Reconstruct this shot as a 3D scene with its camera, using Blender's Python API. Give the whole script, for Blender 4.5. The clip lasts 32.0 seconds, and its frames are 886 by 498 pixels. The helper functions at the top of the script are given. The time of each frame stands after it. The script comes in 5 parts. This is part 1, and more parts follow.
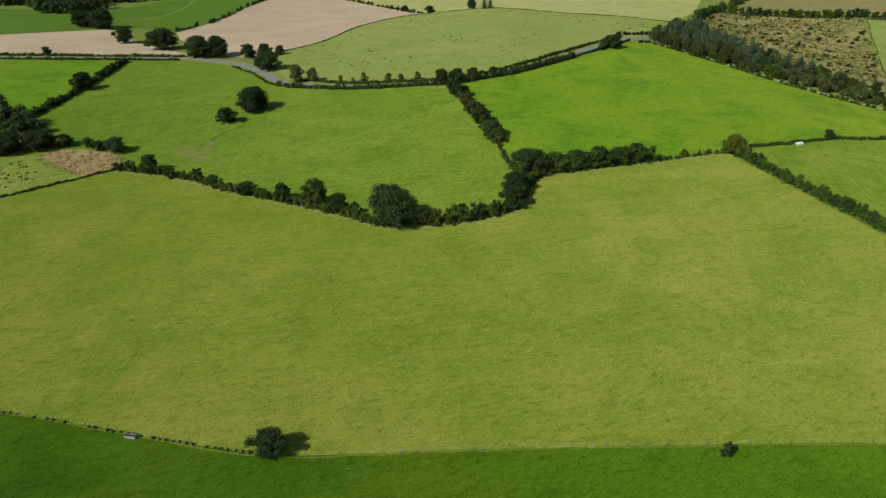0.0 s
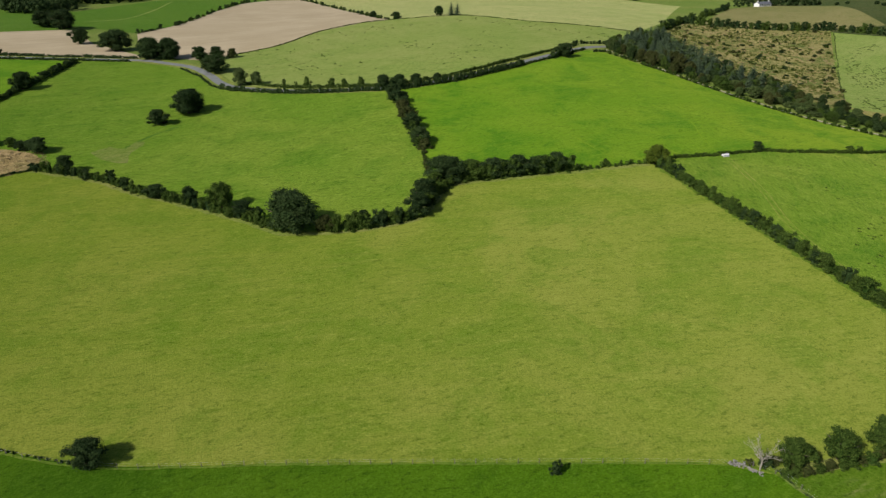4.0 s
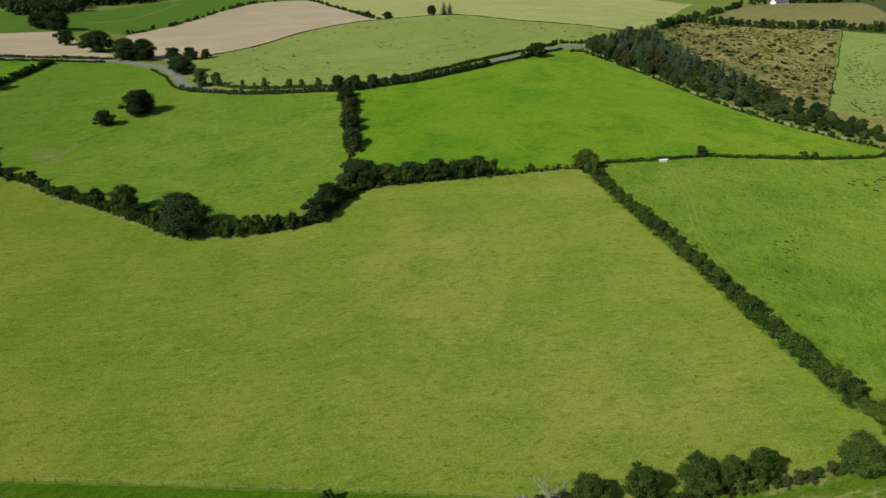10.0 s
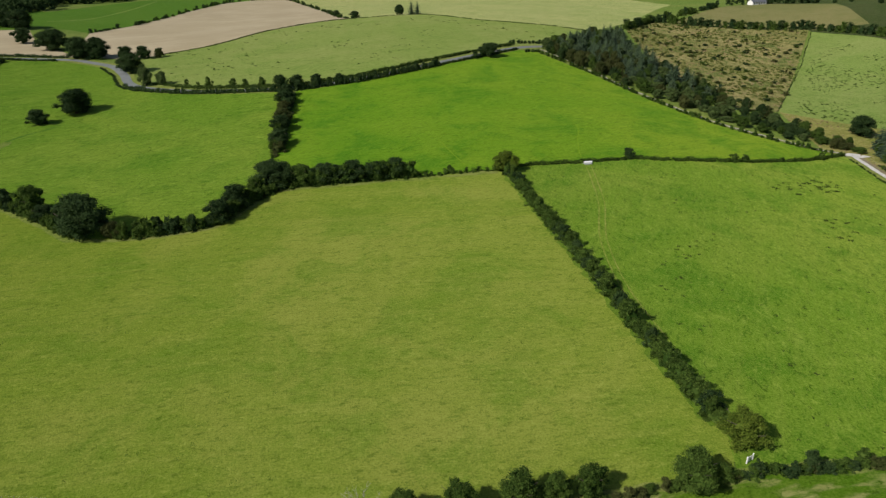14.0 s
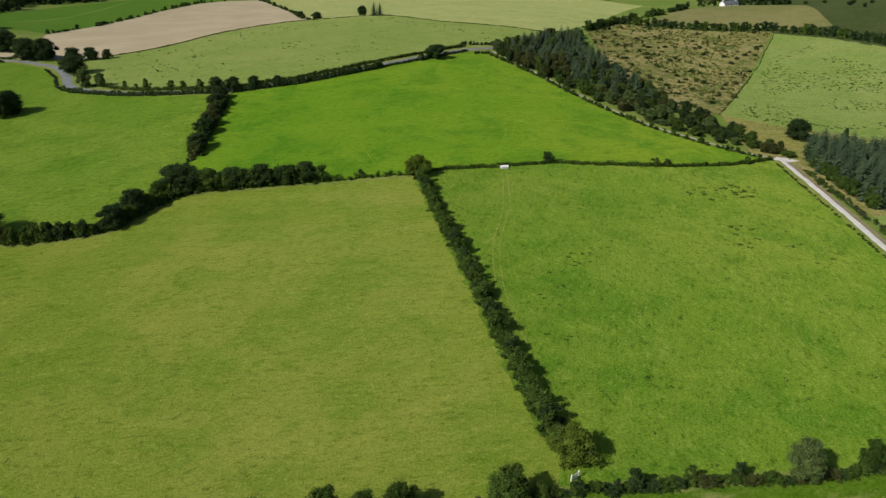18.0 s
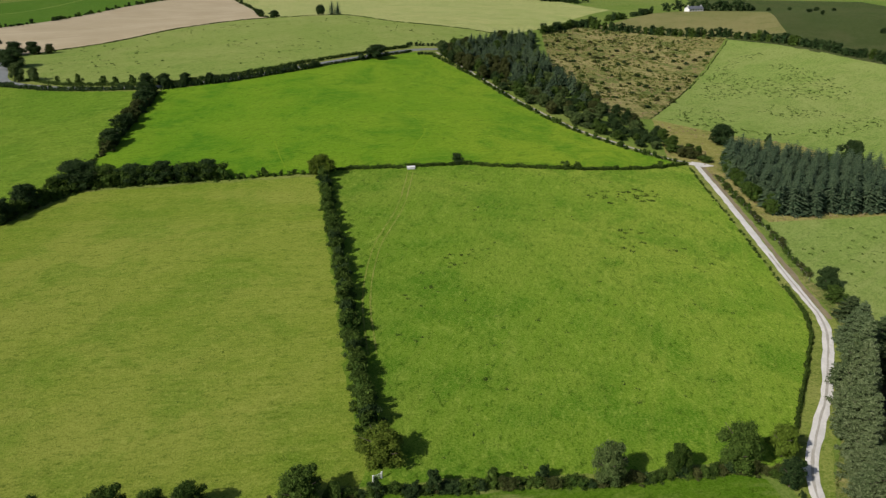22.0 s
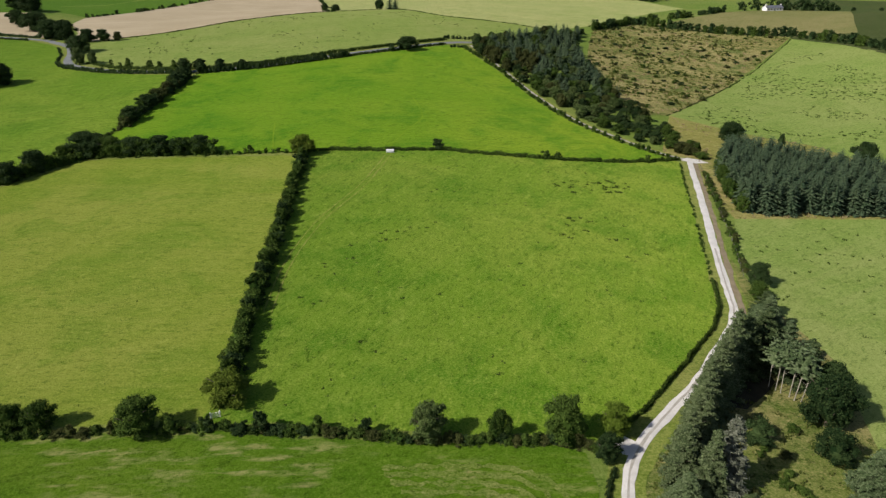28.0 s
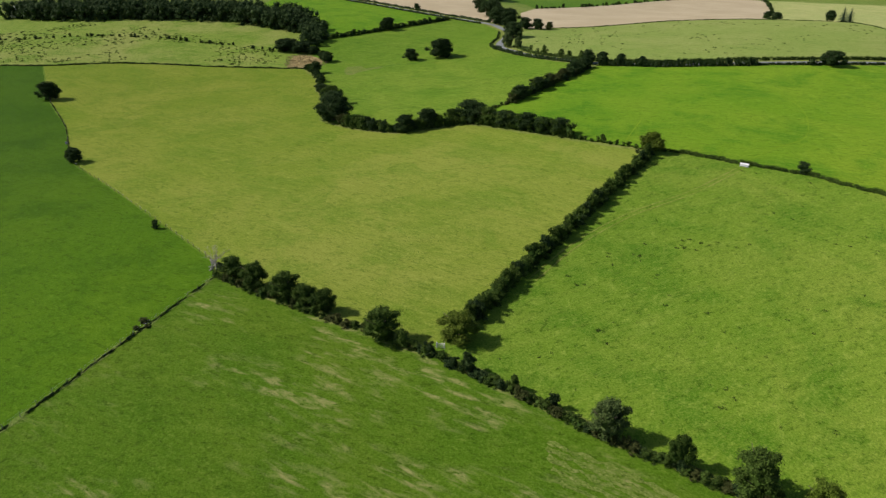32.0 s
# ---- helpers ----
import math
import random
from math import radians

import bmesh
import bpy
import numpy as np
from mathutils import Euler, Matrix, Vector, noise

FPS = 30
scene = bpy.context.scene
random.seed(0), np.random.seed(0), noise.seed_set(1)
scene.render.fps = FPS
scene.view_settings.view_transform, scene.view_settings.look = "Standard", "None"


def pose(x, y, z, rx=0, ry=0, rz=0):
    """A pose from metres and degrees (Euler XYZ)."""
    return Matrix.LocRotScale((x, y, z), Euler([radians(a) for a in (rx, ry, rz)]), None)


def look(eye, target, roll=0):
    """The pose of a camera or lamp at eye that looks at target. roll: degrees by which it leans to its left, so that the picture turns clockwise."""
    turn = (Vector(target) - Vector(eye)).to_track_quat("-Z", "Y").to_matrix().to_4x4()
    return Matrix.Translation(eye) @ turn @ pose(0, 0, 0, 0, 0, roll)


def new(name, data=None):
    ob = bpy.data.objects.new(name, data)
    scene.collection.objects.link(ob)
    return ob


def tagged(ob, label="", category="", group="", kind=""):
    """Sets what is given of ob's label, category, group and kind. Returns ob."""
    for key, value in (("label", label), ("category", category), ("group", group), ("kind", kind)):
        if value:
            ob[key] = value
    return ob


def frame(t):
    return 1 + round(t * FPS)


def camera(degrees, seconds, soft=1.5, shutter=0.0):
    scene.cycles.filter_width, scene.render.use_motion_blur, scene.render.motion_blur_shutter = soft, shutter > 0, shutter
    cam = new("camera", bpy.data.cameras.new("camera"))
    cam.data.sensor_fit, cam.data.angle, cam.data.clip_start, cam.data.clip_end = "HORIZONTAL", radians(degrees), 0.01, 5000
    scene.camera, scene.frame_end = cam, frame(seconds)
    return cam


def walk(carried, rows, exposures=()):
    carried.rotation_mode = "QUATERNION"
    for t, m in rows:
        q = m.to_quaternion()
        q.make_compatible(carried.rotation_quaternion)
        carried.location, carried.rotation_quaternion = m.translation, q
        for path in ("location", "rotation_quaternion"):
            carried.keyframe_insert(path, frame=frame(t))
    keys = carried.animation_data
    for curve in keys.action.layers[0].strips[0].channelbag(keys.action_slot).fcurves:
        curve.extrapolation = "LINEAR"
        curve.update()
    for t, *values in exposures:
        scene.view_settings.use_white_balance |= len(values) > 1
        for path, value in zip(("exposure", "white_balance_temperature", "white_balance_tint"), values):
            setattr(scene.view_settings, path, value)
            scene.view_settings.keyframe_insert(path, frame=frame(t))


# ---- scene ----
cam = camera(64.46, 32.0, 1.35)
PATH = [
    (0.0, (-96.35, -10.89, 79.83), (-89.96, 79.11, 36.71), -0.32),
    (0.5, (-92.95, -11.06, 79.59), (-86.51, 79.29, 37.22), -0.10),
    (1.0, (-89.51, -11.12, 79.36), (-83.05, 79.38, 37.31), 0.04),
    (1.5, (-86.05, -11.08, 79.14), (-79.55, 79.43, 37.11), 0.16),
    (2.0, (-82.56, -10.93, 78.96), (-76.05, 79.58, 36.95), 0.29),
    (2.5, (-79.02, -10.74, 78.84), (-72.50, 79.76, 36.80), 0.42),
    (3.0, (-75.47, -10.45, 78.77), (-68.92, 80.02, 36.67), 0.56),
    (3.5, (-71.92, -10.13, 78.70), (-65.41, 80.31, 36.53), 0.61),
    (4.0, (-68.38, -9.74, 78.66), (-61.89, 80.67, 36.43), 0.63),
    (4.5, (-64.80, -9.32, 78.65), (-58.34, 81.08, 36.40), 0.69),
    (5.0, (-61.32, -8.88, 78.63), (-55.57, 81.56, 36.35), 0.69),
    (5.5, (-57.88, -8.41, 78.60), (-53.28, 82.08, 36.29), 0.64),
    (6.0, (-54.48, -7.92, 78.55), (-51.20, 82.62, 36.22), 0.58),
    (6.5, (-51.09, -7.42, 78.49), (-49.04, 83.15, 36.15), 0.52),
    (7.0, (-47.67, -6.92, 78.41), (-46.51, 83.67, 36.08), 0.51),
    (7.5, (-44.21, -6.41, 78.35), (-43.54, 84.19, 36.03), 0.51),
    (8.0, (-40.74, -5.89, 78.25), (-40.20, 84.73, 35.96), 0.40),
    (8.5, (-37.28, -5.37, 78.14), (-36.80, 85.26, 35.88), 0.27),
    (9.0, (-33.84, -4.87, 78.04), (-33.41, 85.77, 35.79), 0.09),
    (9.5, (-30.46, -4.37, 77.91), (-30.11, 86.26, 35.65), -0.07),
    (10.0, (-27.10, -3.89, 77.78), (-26.77, 86.74, 35.51), -0.16),
    (10.5, (-23.75, -3.45, 77.64), (-23.46, 87.18, 35.36), -0.24),
    (11.0, (-20.41, -3.02, 77.53), (-20.34, 87.60, 35.25), -0.32),
    (11.5, (-17.04, -2.57, 77.44), (-17.14, 88.06, 35.17), -0.33),
    (12.0, (-13.66, -2.09, 77.35), (-13.89, 88.54, 35.08), -0.36),
    (12.5, (-10.28, -1.58, 77.24), (-10.44, 89.05, 34.98), -0.35),
    (13.0, (-6.89, -1.04, 77.14), (-7.03, 89.58, 34.85), -0.31),
    (13.5, (-3.46, -0.52, 77.05), (-3.57, 90.10, 34.76), -0.16),
    (14.0, (-0.00, 0.00, 77.00), (-0.06, 90.63, 34.73), -0.01),
    (14.5, (3.47, 0.51, 76.98), (3.44, 91.14, 34.72), 0.04),
    (15.0, (6.95, 0.99, 76.96), (6.95, 91.63, 34.71), 0.05),
    (15.5, (10.44, 1.46, 76.95), (10.46, 92.09, 34.71), 0.04),
    (16.0, (13.93, 1.90, 76.96), (13.94, 92.54, 34.71), 0.03),
    (16.5, (17.41, 2.34, 76.98), (17.40, 92.97, 34.73), 0.03),
    (17.0, (20.87, 2.76, 77.02), (20.80, 93.39, 34.76), 0.05),
    (17.5, (24.33, 3.19, 77.06), (24.24, 93.83, 34.81), 0.04),
    (18.0, (27.79, 3.64, 77.09), (27.71, 94.29, 34.87), 0.06),
    (18.5, (31.29, 4.08, 77.13), (31.25, 94.74, 34.92), 0.13),
    (19.0, (34.82, 4.48, 77.14), (34.86, 95.15, 34.96), 0.23),
    (19.5, (38.39, 4.78, 77.11), (38.50, 95.46, 34.97), 0.34),
    (20.0, (41.99, 4.94, 77.09), (42.21, 95.64, 34.99), 0.50),
    (20.5, (45.57, 4.90, 77.09), (45.88, 95.62, 35.03), 0.62),
    (21.0, (49.14, 4.70, 77.09), (49.64, 95.43, 35.05), 0.78),
    (21.5, (52.65, 4.32, 77.08), (53.32, 95.06, 35.04), 0.94),
    (22.0, (56.11, 3.81, 77.04), (57.00, 94.52, 34.97), 1.10),
    (22.5, (59.52, 3.20, 76.97), (60.56, 93.91, 34.89), 1.22),
    (23.0, (62.90, 2.56, 76.86), (64.03, 93.28, 34.80), 1.24),
    (23.5, (66.29, 1.95, 76.69), (66.92, 92.68, 34.63), 1.14),
    (24.0, (69.68, 1.39, 76.51), (68.74, 92.10, 34.43), 1.06),
    (24.5, (73.08, 0.81, 76.31), (70.43, 91.48, 34.21), 1.00),
    (25.0, (76.50, 0.27, 76.10), (72.03, 90.85, 33.99), 1.05),
    (25.5, (79.92, -0.22, 75.91), (73.32, 90.21, 33.74), 1.03),
    (26.0, (83.36, -0.62, 75.71), (75.40, 89.69, 33.52), 0.98),
    (26.5, (86.82, -0.93, 75.51), (77.91, 89.29, 33.30), 0.92),
    (27.0, (90.28, -1.12, 75.30), (80.50, 89.00, 33.07), 0.85),
    (27.5, (93.74, -1.18, 75.06), (82.80, 88.81, 32.84), 0.77),
    (28.0, (97.19, -1.10, 74.78), (84.46, 88.66, 32.58), 0.72),
    (28.5, (100.68, -0.86, 74.47), (83.71, 88.19, 32.26), 0.74),
    (29.0, (104.20, -0.52, 74.11), (82.46, 87.48, 31.89), 0.78),
    (29.5, (107.67, 0.02, 73.79), (81.34, 86.76, 31.58), 0.97),
    (30.0, (111.05, 0.71, 73.45), (80.11, 85.90, 31.20), 1.12),
    (30.5, (114.32, 1.59, 73.14), (76.24, 83.81, 30.84), 1.08),
    (31.0, (117.51, 2.68, 72.89), (70.98, 80.41, 30.55), 0.95),
    (31.5, (120.64, 3.97, 72.74), (65.93, 76.15, 30.37), 0.92),
    (32.0, (123.75, 5.42, 72.64), (61.40, 71.11, 30.25), 0.86),
]
walk(cam, [(t, look(e, g, r)) for t, e, g, r in PATH], [(0.0, -0.07, 6500, 15), (8.0, -0.12, 6500, 12), (20.0, -0.15, 6500, 10), (23.5, -0.05, 6500, 15), (29.0, 0.05, 6500, 15), (31.0, 0.10, 6500, 15), (32.0, 0.16, 6500, 14)])

# ---- light ----
SUN_AZ, SUN_EL = 217.0, 39.0   # where the sun stands: degrees from +x, and above the horizon
world = bpy.data.worlds.new("sky")
scene.world = world
world.use_nodes = True
wn = world.node_tree.nodes
sky = wn.new("ShaderNodeTexSky")
sky.sky_type, sky.sun_disc = "NISHITA", False
sky.sun_elevation, sky.sun_rotation = radians(SUN_EL), radians(90.0 - SUN_AZ)
sky.altitude, sky.air_density, sky.dust_density = 200, 1.0, 1.5
wn["Background"].inputs["Strength"].default_value = 0.078
world.node_tree.links.new(sky.outputs["Color"], wn["Background"].inputs["Color"])
sun_data = bpy.data.lights.new("sun", "SUN")
sun_data.energy, sun_data.angle, sun_data.color = 4.9, radians(0.6), (1.0, 0.95, 0.86)
sun = new("sun", sun_data)
_s = Vector((math.cos(radians(SUN_AZ)) * math.cos(radians(SUN_EL)), math.sin(radians(SUN_AZ)) * math.cos(radians(SUN_EL)), math.sin(radians(SUN_EL))))
sun.matrix_world = look(_s * 500, (0, 0, 0))
scene.view_settings.exposure = 0.0


# ---- terrain: a row of soft swells, south to north ----
SWELLS = [
    [-0.1, -1.6, -4.7, -3.0, -0.5, 1.3, 0.9, 0.1, 0.0],
    [0.4, 0.6, 2.5, 4.7, -0.6, -3.5, -0.1, 0.2, 0.0],
    [2.1, 0.1, -5.9, -3.4, 3.9, 0.2, 3.0, 1.2, 0.1],
    [4.0, 3.6, -0.2, 4.0, 5.7, -12.0, 1.8, 3.3, 0.4],
    [3.6, 2.3, -0.3, 6.4, 8.0, -12.1, 8.2, 7.0, 0.8],
    [3.5, 2.5, -3.1, 0.7, 6.1, 1.8, 10.3, 5.1, 0.5],
    [1.8, 2.3, 0.6, 1.4, 1.4, -2.1, -1.5, -0.3, 0.0],
]
_amp = np.array(SWELLS)
_cx, _cy = np.meshgrid(-440 + 130 * np.arange(9), -20 + 120 * np.arange(7))


def heights(x, y):
    x, y = np.asarray(x, float), np.asarray(y, float)
    z = np.zeros(x.shape)
    for a, cx, cy in zip(_amp.ravel(), _cx.ravel(), _cy.ravel()):
        z += a * np.exp(-((x - cx) ** 2 + (y - cy) ** 2) / (2 * 120.0 ** 2))
    return z


def ground_z(x, y):
    return float(heights(x, y))


# ---- materials ----
def node_material(name):
    m = bpy.data.materials.new(name)
    m.use_nodes = True
    n, l = m.node_tree.nodes, m.node_tree.links
    return m, n, l, n["Principled BSDF"]


def noise_tex(n, l, vec, scale, detail=4.0, rough=0.55, dist=0.0):
    t = n.new("ShaderNodeTexNoise")
    t.inputs["Scale"].default_value, t.inputs["Detail"].default_value = scale, detail
    t.inputs["Roughness"].default_value, t.inputs["Distortion"].default_value = rough, dist
    l.new(vec, t.inputs["Vector"])
    return t.outputs["Fac"]


def ramp(n, l, fac, lo, hi):
    r = n.new("ShaderNodeMapRange")
    r.inputs["From Min"].default_value, r.inputs["From Max"].default_value = lo, hi
    r.interpolation_type = "SMOOTHSTEP"
    l.new(fac, r.inputs["Value"])
    return r.outputs["Result"]


def mix(n, l, fac, a, b, blend="MIX"):
    m = n.new("ShaderNodeMix")
    m.data_type, m.blend_type = "RGBA", blend
    for sock, v in ((m.inputs[0], fac), (m.inputs[6], a), (m.inputs[7], b)):
        if isinstance(v, (int, float)):
            sock.default_value = v
        elif isinstance(v, tuple):
            sock.default_value = (*v, 1)
        else:
            l.new(v, sock)
    return m.outputs[2]


def scaled(n, l, vec, scale, turn=0.0):
    m = n.new("ShaderNodeMapping")
    m.vector_type = "TEXTURE"
    m.inputs["Scale"].default_value = [1 / k for k in scale]
    m.inputs["Rotation"].default_value = (0, 0, radians(turn))
    l.new(vec, m.inputs["Vector"])
    return m.outputs["Vector"]


def times(n, l, a, k):
    m = n.new("ShaderNodeMath")
    m.operation = "MULTIPLY"
    l.new(a, m.inputs[0])
    m.inputs[1].default_value = k
    return m.outputs[0]


def pasture(name, base, dry, lush, dry_amount=0.5, lush_amount=0.5, streak=0.35, turn=0.0, tufts=0.35, bare=None, bare_amount=0.0, relief=0.5, drift=None):
    """Grazed grass: broad drifts of dry and lush growth, faint drilled rows, tussocks and fine blades."""
    m, n, l, p = node_material(name)
    co = n.new("ShaderNodeTexCoord").outputs["Object"]
    broad = noise_tex(n, l, co, 0.013, 5, 0.62, 0.8)
    mid = noise_tex(n, l, co, 0.055, 6, 0.68, 0.5)
    patch = noise_tex(n, l, scaled(n, l, co, (0.6, 1.0, 1.0), turn + 30), 0.30, 6, 0.74, 0.6)
    tuft = noise_tex(n, l, scaled(n, l, co, (0.55, 1.0, 1.0), turn + 10), 1.0, 5, 0.72, 0.4)
    fine = noise_tex(n, l, co, 2.6, 4, 0.72)
    rows = noise_tex(n, l, scaled(n, l, co, (0.03, 0.42, 0.2), turn), 1.0, 4, 0.6, 0.3)
    fleck = noise_tex(n, l, scaled(n, l, co, (0.20, 0.75, 0.4), turn), 0.9, 5, 0.66, 0.5)
    dark = tuple(v * 0.44 for v in lush)
    pale = tuple(min(1.0, v * 1.4 + 0.01) for v in dry)
    c = mix(n, l, times(n, l, ramp(n, l, broad, 0.40, 0.62), dry_amount), base, dry)
    c = mix(n, l, times(n, l, ramp(n, l, mid, 0.45, 0.64), lush_amount), c, lush)
    c = mix(n, l, times(n, l, ramp(n, l, rows, 0.44, 0.70), streak), c, dry)
    c = mix(n, l, times(n, l, ramp(n, l, fleck, 0.56, 0.70), 0.40 + tufts * 0.4), c, tuple(v * 0.72 for v in lush))
    c = mix(n, l, times(n, l, ramp(n, l, patch, 0.55, 0.70), tufts), c, dark)
    c = mix(n, l, times(n, l, ramp(n, l, patch, 0.46, 0.30), tufts * 0.6), c, pale)
    c = mix(n, l, times(n, l, ramp(n, l, tuft, 0.53, 0.68), 0.42 + tufts * 0.5), c, dark)
    c = mix(n, l, times(n, l, ramp(n, l, tuft, 0.46, 0.30), 0.30 + tufts * 0.3), c, pale)
    c = mix(n, l, times(n, l, ramp(n, l, fine, 0.45, 0.78), 0.35 + tufts * 0.35), c, pale)
    c = mix(n, l, times(n, l, ramp(n, l, fine, 0.50, 0.24), 0.45 + tufts * 0.5), c, dark)
    if bare:
        b = noise_tex(n, l, scaled(n, l, co, (0.14, 0.55, 0.1), turn), 1.0, 4, 0.6, 0.3)
        area = noise_tex(n, l, scaled(n, l, co, (0.6, 1.0, 1.0), turn), 0.045, 4, 0.6, 0.5)
        worn = n.new("ShaderNodeMath")
        worn.operation = "MULTIPLY"
        l.new(ramp(n, l, b, 0.46, 0.70), worn.inputs[0])
        l.new(ramp(n, l, area, 0.45, 0.60), worn.inputs[1])
        grain = ramp(n, l, tuft, 0.70, 0.42)
        g2 = n.new("ShaderNodeMath")
        g2.operation = "MULTIPLY"
        l.new(worn.outputs[0], g2.inputs[0])
        l.new(grain, g2.inputs[1])
        c = mix(n, l, times(n, l, g2.outputs[0], bare_amount), c, bare)
    if drift:
        # the colour is multiplied by a tint that changes from west to east
        west, east, tint_west, tint_east = drift
        xyz = n.new("ShaderNodeSeparateXYZ")
        l.new(co, xyz.inputs[0])
        c = mix(n, l, 1.0, c, mix(n, l, ramp(n, l, xyz.outputs[0], west, east), tint_west, tint_east), "MULTIPLY")
    l.new(c, p.inputs["Base Color"])
    p.inputs["Roughness"].default_value = 0.9
    p.inputs["Diffuse Roughness"].default_value = 0.2
    p.inputs["Specular IOR Level"].default_value = 0.04
    p.inputs["Sheen Weight"].default_value = 0.07
    p.inputs["Sheen Roughness"].default_value = 0.55
    p.inputs["Sheen Tint"].default_value = (0.50, 0.80, 0.08, 1)
    bump = n.new("ShaderNodeBump")
    bump.inputs["Strength"].default_value, bump.inputs["Distance"].default_value = relief, 0.35
    h = n.new("ShaderNodeMath")
    h.operation = "ADD"
    l.new(fine, h.inputs[0])
    l.new(tuft, h.inputs[1])
    l.new(h.outputs[0], bump.inputs["Height"])
    l.new(bump.outputs["Normal"], p.inputs["Normal"])
    return m


def foliage(name, a, b, tip, rough=0.65, thin=0.18):
    """Leaves: each plant a little different, each spray too, and light shines through a little."""
    m, n, l, p = node_material(name)
    ob = n.new("ShaderNodeObjectInfo").outputs["Random"]
    isl = n.new("ShaderNodeNewGeometry").outputs["Random Per Island"]
    co = n.new("ShaderNodeTexCoord").outputs["Object"]
    spot = noise_tex(n, l, co, 0.6, 3, 0.6)
    c = mix(n, l, ob, a, b)
    c = mix(n, l, times(n, l, ramp(n, l, isl, 0.25, 1.0), 0.6), c, tip)
    c = mix(n, l, times(n, l, ramp(n, l, spot, 0.45, 0.75), 0.4), c, tuple(v * 0.6 for v in a))
    l.new(c, p.inputs["Base Color"])
    p.inputs["Roughness"].default_value = rough
    p.inputs["Specular IOR Level"].default_value = 0.06
    tr = n.new("ShaderNodeBsdfTranslucent")
    l.new(c, tr.inputs["Color"])
    mx = n.new("ShaderNodeMixShader")
    mx.inputs[0].default_value = thin
    l.new(p.outputs[0], mx.inputs[1])
    l.new(tr.outputs[0], mx.inputs[2])
    l.new(mx.outputs[0], n["Material Output"].inputs["Surface"])
    return m


def rough_stuff(name, a, b, c3, scale=0.6, rough=0.9, relief=0.5, fine=3.0):
    """Earth, stone, bark, tarmac: two tones at a large and a small scale, and relief."""
    m, n, l, p = node_material(name)
    co = n.new("ShaderNodeTexCoord").outputs["Object"]
    big = noise_tex(n, l, co, scale, 5, 0.6, 0.4)
    small = noise_tex(n, l, co, scale * fine * 3, 5, 0.7)
    c = mix(n, l, ramp(n, l, big, 0.35, 0.68), a, b)
    c = mix(n, l, times(n, l, ramp(n, l, small, 0.45, 0.8), 0.6), c, c3)
    l.new(c, p.inputs["Base Color"])
    p.inputs["Roughness"].default_value = rough
    p.inputs["Specular IOR Level"].default_value = 0.2
    bump = n.new("ShaderNodeBump")
    bump.inputs["Strength"].default_value, bump.inputs["Distance"].default_value = relief, 0.1
    l.new(small, bump.inputs["Height"])
    l.new(bump.outputs["Normal"], p.inputs["Normal"])
    return m


def arable(name, a, b, turn):
    """Harvested, harrowed soil with long combed lines."""
    m, n, l, p = node_material(name)
    co = n.new("ShaderNodeTexCoord").outputs["Object"]
    rows = noise_tex(n, l, scaled(n, l, co, (0.012, 0.55, 0.2), turn), 1.0, 5, 0.65, 0.2)
    big = noise_tex(n, l, co, 0.03, 5, 0.6, 0.5)
    fine = noise_tex(n, l, co, 0.9, 4, 0.7)
    c = mix(n, l, ramp(n, l, big, 0.35, 0.7), a, b)
    c = mix(n, l, times(n, l, ramp(n, l, rows, 0.4, 0.7), 0.5), c, tuple(v * 0.72 for v in a))
    c = mix(n, l, times(n, l, ramp(n, l, fine, 0.5, 0.8), 0.35), c, tuple(v * 1.25 for v in b))
    l.new(c, p.inputs["Base Color"])
    p.inputs["Roughness"].default_value = 0.95
    p.inputs["Specular IOR Level"].default_value = 0.1
    bump = n.new("ShaderNodeBump")
    bump.inputs["Strength"].default_value, bump.inputs["Distance"].default_value = 0.5, 0.2
    l.new(rows, bump.inputs["Height"])
    l.new(bump.outputs["Normal"], p.inputs["Normal"])
    return m


M_OLIVE = pasture("olive_pasture", (0.150, 0.210, 0.020), (0.228, 0.250, 0.042), (0.088, 0.172, 0.010), 0.70, 0.62, 0.30, 4, 0.32, drift=(-190, 20, (0.85, 0.87, 0.75), (0.98, 0.98, 1.08)))
M_MIXED = pasture("mixed_pasture", (0.120, 0.212, 0.016), (0.195, 0.250, 0.034), (0.060, 0.155, 0.008), 0.60, 0.80, 0.25, 70, 0.68, drift=(40, 140, (0.88, 0.90, 0.9), (1.02, 1.0, 1.0)))
M_VIVID = pasture("vivid_ley", (0.096, 0.204, 0.007), (0.148, 0.236, 0.013), (0.052, 0.156, 0.005), 0.65, 0.95, 0.30, 20, 0.46, relief=0.3, drift=(-60, 130, (0.90, 0.95, 1.0), (1.16, 1.03, 1.3)))
M_NORTHWEST = pasture("northwest_pasture", (0.092, 0.180, 0.0115), (0.156, 0.219, 0.025), (0.055, 0.141, 0.007), 0.65, 0.65, 0.35, 12, 0.80, drift=(-240, -80, (0.88, 0.92, 0.9), (1.04, 1.04, 1.04)))
M_WESTROUGH = pasture("rough_west_grazing", (0.135, 0.212, 0.024), (0.245, 0.255, 0.075), (0.080, 0.165, 0.010), 0.75, 0.8, 0.35, 30, 0.7)
M_PALE = pasture("pale_pasture", (0.165, 0.225, 0.050), (0.232, 0.258, 0.080), (0.106, 0.184, 0.028), 0.6, 0.45, 0.40, 15, 0.50)
M_HAY = pasture("hay_field", (0.270, 0.300, 0.110), (0.345, 0.340, 0.140), (0.180, 0.245, 0.060), 0.7, 0.6, 0.6, 25, 0.6)
